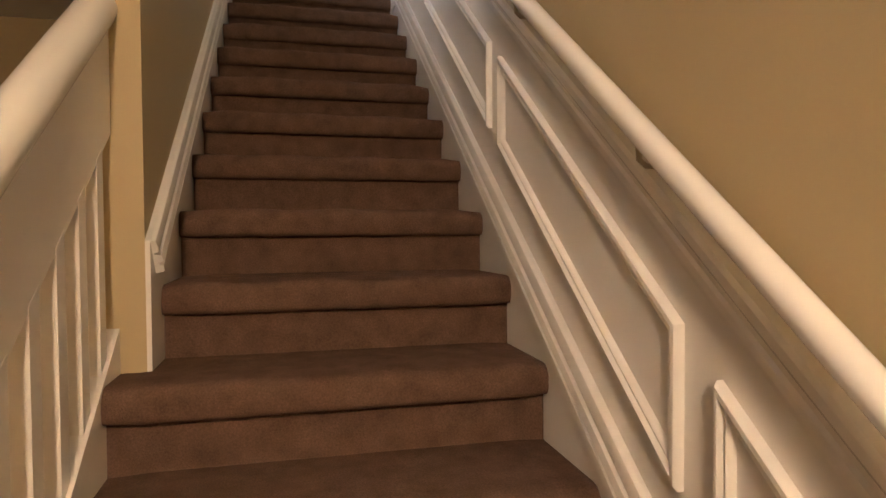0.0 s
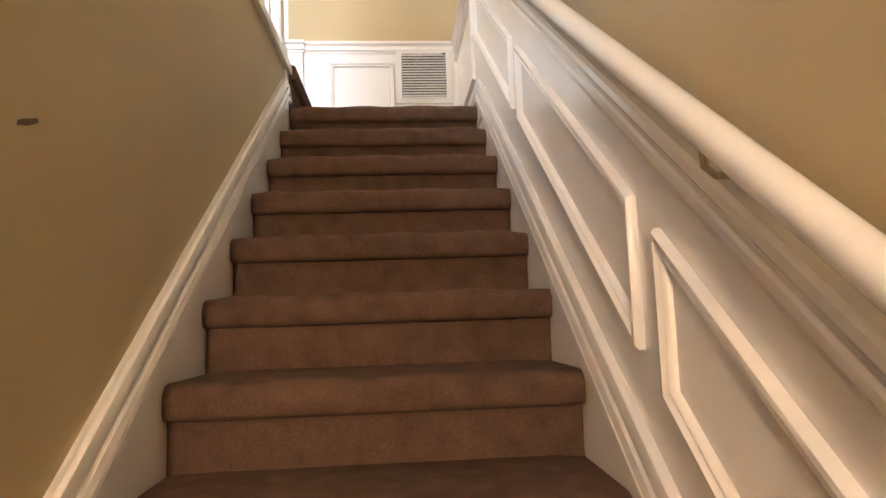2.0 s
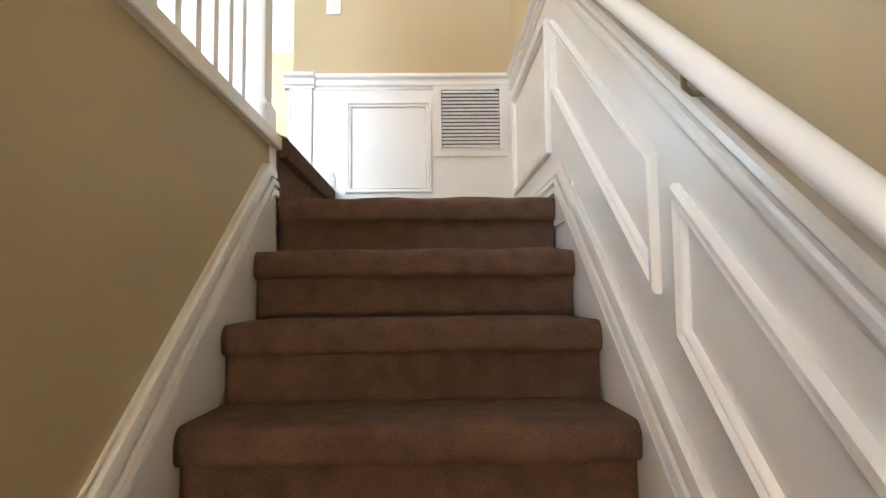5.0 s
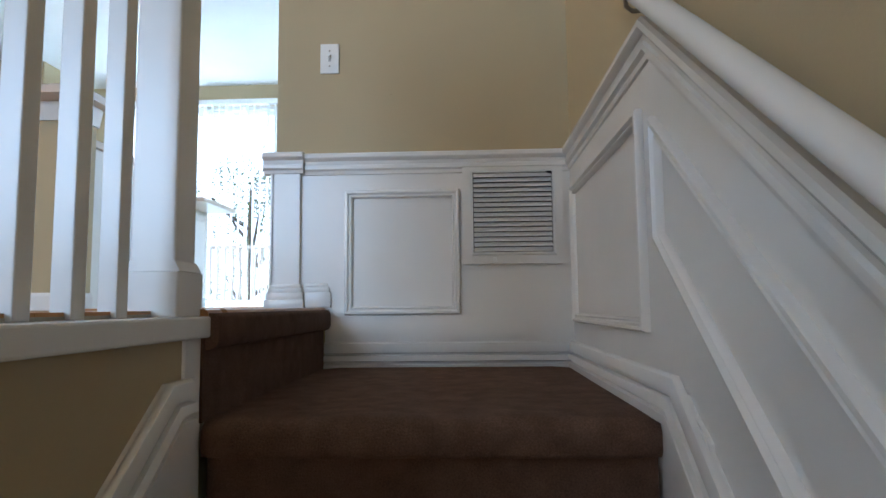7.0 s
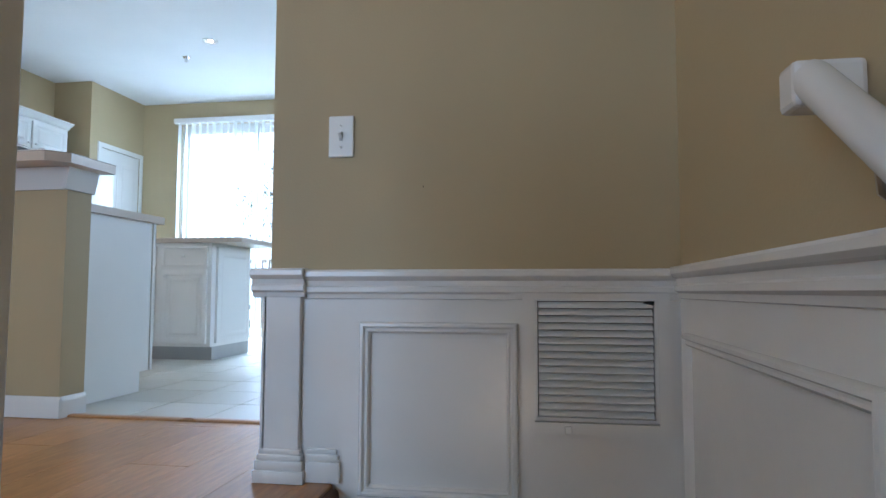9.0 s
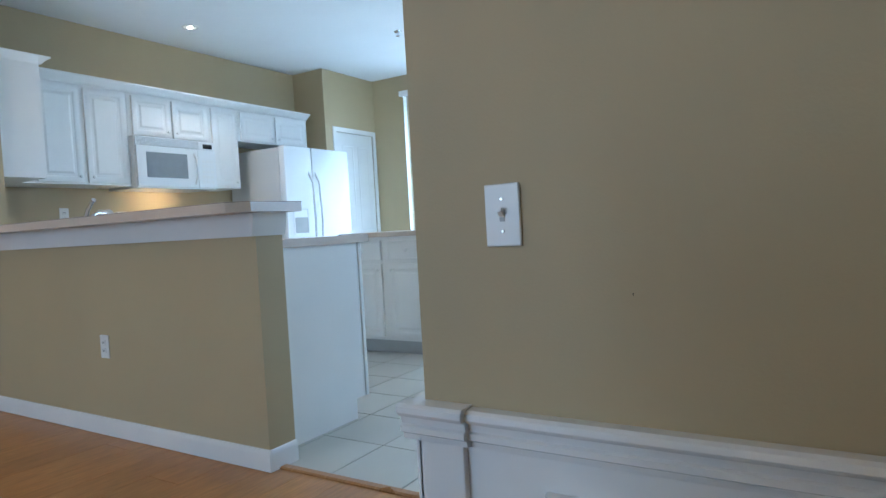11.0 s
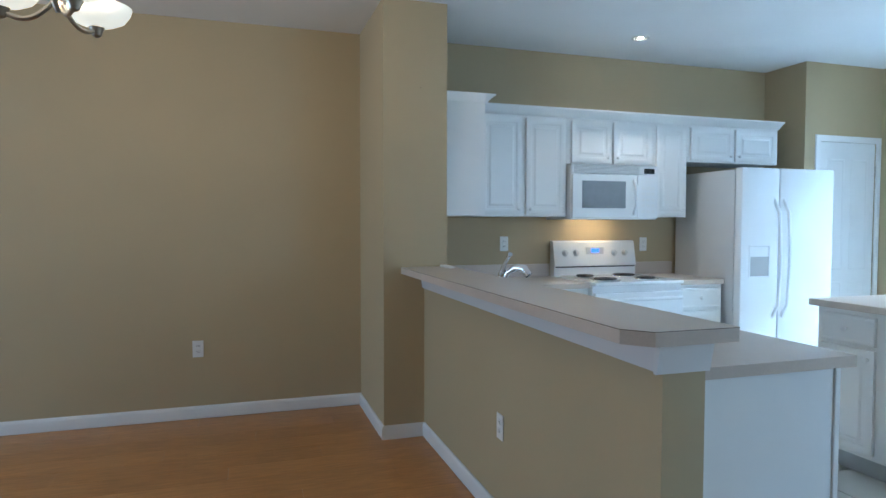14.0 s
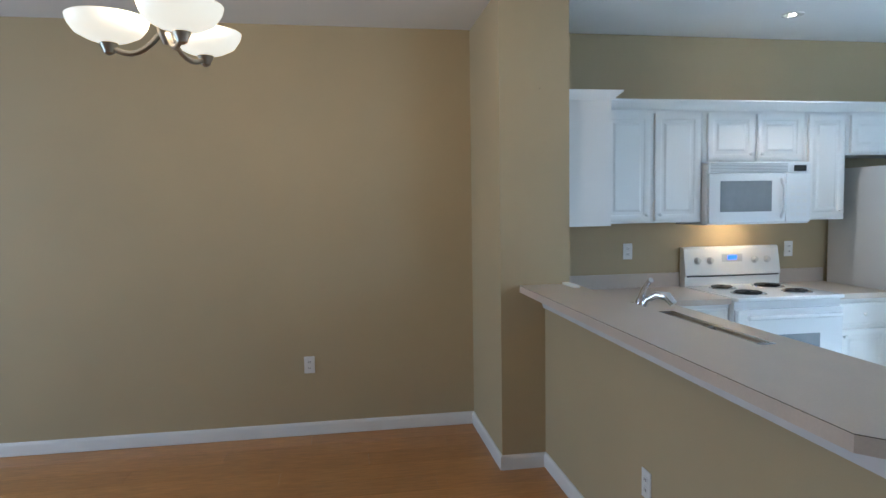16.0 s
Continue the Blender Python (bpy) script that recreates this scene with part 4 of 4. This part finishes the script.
for k in range(22):
    x = WX0 + 0.02 + 0.0855 * k
    ang = radians(95 + 9 * math.sin(k * 2.1))
    c, s = math.cos(ang), math.sin(ang)
    pts = [(-0.044, 0.0), (-0.02, 0.006), (0.02, 0.006), (0.044, 0.0), (0.02, 0.0045), (-0.02, 0.0045)]
    part("slat", prism(bmesh.new(), [(x + u * c - v * s, YK - 0.042 + (u * s + v * c) * 0.85) for u, v in pts], lambda u, v, h: (u, v, h), 0.03, WZ - 0.006), M_BLIND, vb)

# ---- front window behind the walker ----
wf = tagged(new("window_front"), "white framed wide front window", "window", "", S)
wf.matrix_basis = Matrix.Translation((1.2, -6.27, 0.6))
part("frame", run(bmesh.new(), [(-0.1, 0.6), (2.5, 0.6), (2.5, 2.3), (-0.1, 2.3)], [(0, 0), (0, 0.06), (0.05, 0.06), (0.05, 0)], on_y(-6.30, 1), True), M_TRIM, wf)
part("mullion", B(1.18, 1.22, -6.30, -6.24, 0.65, 2.25), M_TRIM, wf)
for a, b in ((-0.05, 1.18), (1.22, 2.45)):
    part("pane", B(a, b, -6.275, -6.271, 0.65, 2.25), M_GLASS, wf).visible_shadow = False

# ---- unseen side window, added to explain the light from the east ----
we = tagged(new("window_side_assumed"), "unseen side window, assumed for light from the east", "window", "", S)
we.matrix_basis = Matrix.Translation((XR + 0.07, 2.6, EZ0))
part("frame", run(bmesh.new(), [(EY0, EZ0), (EY1, EZ0), (EY1, EZ1), (EY0, EZ1)], [(0, 0), (0, 0.05), (0.05, 0.05), (0.05, 0)], on_x(XR + 0.06, 1), True), M_TRIM, we)
part("pane", B(XR + 0.085, XR + 0.089, EY0 + 0.05, EY1 - 0.05, EZ0 + 0.05, EZ1 - 0.05), M_GLASS, we).visible_shadow = False

# ---- lamps ----


def recessed(x, y, label):
    ob = thing("recessed_light", (x, y, CEIL), label, "ceiling light", "recessed ceiling lights")
    part("trim_ring", lathe(bmesh.new(), [(0.066, 0.0), (0.064, -0.006), (0.046, -0.007), (0.042, 0.0)], (x, y, CEIL - 0.001), 28), M_TRIM, ob, "", True)
    part("baffle", lathe(bmesh.new(), [(0.042, -0.0005), (0.022, -0.0015)], (x, y, CEIL - 0.001), 28), M_KICK, ob, "grey baffle ring", True)
    part("bulb", lathe(bmesh.new(), [(0.021, -0.002), (0.017, -0.007), (0.008, -0.010)], (x, y, CEIL - 0.001), 20, True), M_BULB, ob, "glowing bulb", True)
    lamp("recessed_glow", "AREA", pose(x, y, CEIL - 0.022), 4.0, (1.0, 0.80, 0.58), 0.09, spread=110)


recessed(-0.22, 1.97, "white recessed ceiling light, lit")
recessed(1.42, 2.90, "white recessed ceiling light, lit")
sd = thing("sprinkler_head", (1.0, 3.22, CEIL), "small chrome ceiling sprinkler head", "sprinkler")
part("rose", lathe(bmesh.new(), [(0.035, 0.0), (0.032, -0.008), (0.010, -0.010)], (1.0, 3.22, CEIL - 0.001), 16, True), M_CHROME, sd, "", True)
part("head", lathe(bmesh.new(), [(0.010, -0.010), (0.008, -0.035), (0.018, -0.040), (0.018, -0.043)], (1.0, 3.22, CEIL), 12, True), M_CHROME, sd, "", True)

chx, chy, chz = CH
ch = thing("chandelier", (chx, chy, CEIL), "brushed nickel chandelier with lit frosted glass bowls", "chandelier")
part("canopy", lathe(bmesh.new(), [(0.065, 0.0), (0.060, -0.02), (0.02, -0.03)], (chx, chy, CEIL - 0.001), 20, True), M_NICKEL, ch, "", True)
part("stem", tube(bmesh.new(), [(chx, chy, CEIL - 0.02), (chx, chy, chz + 0.06)], 0.008, 10), M_NICKEL, ch, "", True)
part("hub", lathe(bmesh.new(), [(0.010, 0.10), (0.022, 0.05), (0.030, 0.0), (0.022, -0.05), (0.008, -0.08)], (chx, chy, chz + 0.08), 16, True), M_NICKEL, ch, "", True)
for k in range(3):
    a = radians(CHA + 120 * k)
    px, py = chx + CHR * math.cos(a), chy + CHR * math.sin(a)
    pts = []
    for i in range(9):
        t = i / 8
        pts.append((chx + CHR * t * math.cos(a), chy + CHR * t * math.sin(a), chz + 0.05 - 0.06 * t - 0.045 * math.sin(math.pi * t)))
    arm = part("arm", tube(bmesh.new(), pts, 0.008, 8), M_NICKEL, ch, "", True)
    part("finial", lathe(bmesh.new(), [(0.004, -0.034), (0.014, -0.028), (0.018, -0.016), (0.026, 0.0)], (px, py, chz), 16, True), M_NICKEL, arm, "", True)
    part("bowl", lathe(bmesh.new(), [(0.026, 0.0), (0.060, 0.012), (0.090, 0.028), (0.107, 0.052), (0.113, 0.072), (0.109, 0.072), (0.101, 0.053), (0.084, 0.032), (0.055, 0.018), (0.024, 0.006)], (px, py, chz), 28), M_SHADE, ch, "frosted glass bowl shade", True)
    lamp("chandelier_glow", "POINT", pose(px, py, chz + 0.13), 11.0, WARM, 0.04)

hall = thing("hall_ceiling_lamp", (3.84, -6.35, -0.60), "plain round warm hanging hall lamp", "ceiling light")
part("cord", tube(bmesh.new(), [(3.84, -6.35, CEIL), (3.84, -6.35, -0.60)], 0.006, 8), M_NICKEL, hall)
part("shade", lathe(bmesh.new(), [(0.02, 0.0), (0.10, -0.05), (0.15, -0.12), (0.148, -0.12), (0.098, -0.052), (0.018, -0.004)], (3.84, -6.35, -0.60), 24), M_SHADE, hall, "frosted glass shade", True)

# ---- outdoors ----
M_HAZE = material("bright_hazy_sky", (0.8, 0.85, 0.9), 1.0, vary=0.0, emit=((0.80, 0.91, 1.0), 0.85))
setting("backdrop", B(-80, 80, 70.0, 70.2, -10, 60), M_HAZE, "bright hazy white sky")
setting("ground", B(-400, 400, -400, 400, -3.5, -3.3), M_GRASS, "lawn to the horizon")
setting("patio", B(-1.5, 4.5, YK + 0.14, YK + 2.6, -0.30, -0.05), M_CONC, "concrete balcony slab outside the door")
fence = thing("balcony_rail", (1.2, YK + 2.5, -0.05), "weathered wooden balcony railing", "railing")
part("top_rail", B(-1.5, 4.5, YK + 2.46, YK + 2.54, 0.95, 1.0), M_FENCE, fence)
part("bottom_rail", B(-1.5, 4.5, YK + 2.47, YK + 2.53, 0.02, 0.07), M_FENCE, fence)
for k in range(50):
    part("slat", B(-1.48 + 0.12 * k, -1.44 + 0.12 * k, YK + 2.48, YK + 2.52, -0.05, 0.95), M_FENCE, fence)


def tree(x, y, h, seed):
    rnd = random.Random(seed)
    t = thing("tree", (x, y, -3.3), "leafy green garden tree behind the balcony", "tree", "garden trees")
    bm = tube(bmesh.new(), [(x, y, -3.3), (x + 0.1, y, -3.3 + h * 0.3), (x - 0.05, y + 0.1, -3.3 + h * 0.6), (x, y, -3.3 + h * 0.9)], [0.22, 0.17, 0.11, 0.03], 10)
    for k in range(9):
        z0 = -3.3 + h * (0.35 + 0.05 * k)
        a = rnd.uniform(0, 6.28)
        r = rnd.uniform(0.7, 1.6)
        tube(bm, [(x, y, z0), (x + r * 0.5 * math.cos(a), y + r * 0.5 * math.sin(a), z0 + 0.4), (x + r * math.cos(a), y + r * math.sin(a), z0 + 1.1)], [0.06, 0.04, 0.012], 6)
    part("trunk", bm, M_BARK, t, "", True)
    verts, faces = [], []
    for c in range(30):
        a, rr = rnd.uniform(0, 6.28), rnd.uniform(0.2, 1.9)
        cx, cy, cz = x + rr * math.cos(a), y + rr * math.sin(a), -3.3 + h * rnd.uniform(0.42, 1.0)
        for l in range(70):
            p = Vector((cx, cy, cz)) + Vector((rnd.gauss(0, 0.32), rnd.gauss(0, 0.32), rnd.gauss(0, 0.26)))
            q = Euler((rnd.uniform(0, 6), rnd.uniform(0, 6), rnd.uniform(0, 6))).to_matrix()
            i = len(verts)
            verts += [p + q @ Vector(v) for v in ((-0.05, 0, 0), (0, -0.025, 0.01), (0.06, 0, 0), (0, 0.025, 0.01))]
            faces.append((i, i + 1, i + 2, i + 3))
    me = bpy.data.meshes.new("crown")
    me.from_pydata(verts, [], faces)
    me.materials.append(M_LEAF)
    cr = new("crown", me)
    cr.parent = t
    cr.matrix_parent_inverse = t.matrix_basis.inverted()


tree(-1.6, YK + 9.0, 7.2, 3)
tree(2.6, YK + 13.5, 7.0, 4)

# ---- floor pieces ----
wood = tagged(mesh_ob("floor", B(XD, 3.638, -6.2, 0.295, -0.012, -0.006), M_GROUT), "honey brown laminate plank floor", "", "", S)
PW, PL = 0.191, 1.38
bm = B(0, PW - 0.0012, 0, PL - 0.0015, -0.006, 0.0, bevel=0.0006)
bmesh.ops.recalc_face_normals(bm, faces=bm.faces)
plank_mesh = bpy.data.meshes.new("plank")
bm.to_mesh(plank_mesh)
bm.free()
plank_mesh.materials.append(M_WOOD)


def plank_piece(x, y0, y1, w):
    if abs(y1 - y0 - PL) < 1e-6 and abs(w - PW) < 1e-6:
        ob = new("plank", plank_mesh)
        ob.location = (x, y0, 0)
    else:
        ob = mesh_ob("plank", B(x, x + w - 0.0012, y0, y1 - 0.0015, -0.006, 0.0), M_WOOD)
    ob.parent = wood


col = 0
x = XD
while x < 3.638 - 0.01:
    w = min(PW, 3.638 - x)
    top_y = 0.295
    y = top_y - PL * ((col * 0.37) % 1.0 + 0.02)
    y1 = top_y
    while y1 > -6.15:
        y0 = max(y, -6.2)
        plank_piece(x, y0, y1, w)
        y1, y = y0, y0 - PL
    x += PW
    col += 1
thr = tagged(mesh_ob("threshold", prism(bmesh.new(), [(0.292, -0.012), (0.294, 0.006), (0.302, 0.010), (0.328, 0.010), (0.336, 0.006), (0.338, -0.012)], lambda u, v, h: (h, u, v), PENX + 0.014, 3.51), M_NOSE), "oak threshold strip between wood and tile", "", "", S)
tiles = tagged(mesh_ob("floor_kitchen", B(XD, XR, 0.34, YK, -0.012, -0.004), M_GROUT), "beige ceramic tile floor", "", "", S)
TS = 0.335
bm = B(0.003, TS - 0.003, 0.003, TS - 0.003, -0.005, 0.001, bevel=0.0015)
bmesh.ops.recalc_face_normals(bm, faces=bm.faces)
tile_mesh = bpy.data.meshes.new("tile")
bm.to_mesh(tile_mesh)
bm.free()
tile_mesh.materials.append(M_TILE)
for i in range(int((XR - XD) / TS)):
    for j in range(int((YK - 0.34) / TS)):
        ob = new("tile", tile_mesh)
        ob.location = (XD + i * TS, 0.342 + j * TS, random.uniform(-0.0006, 0.0006))
        ob.parent = tiles
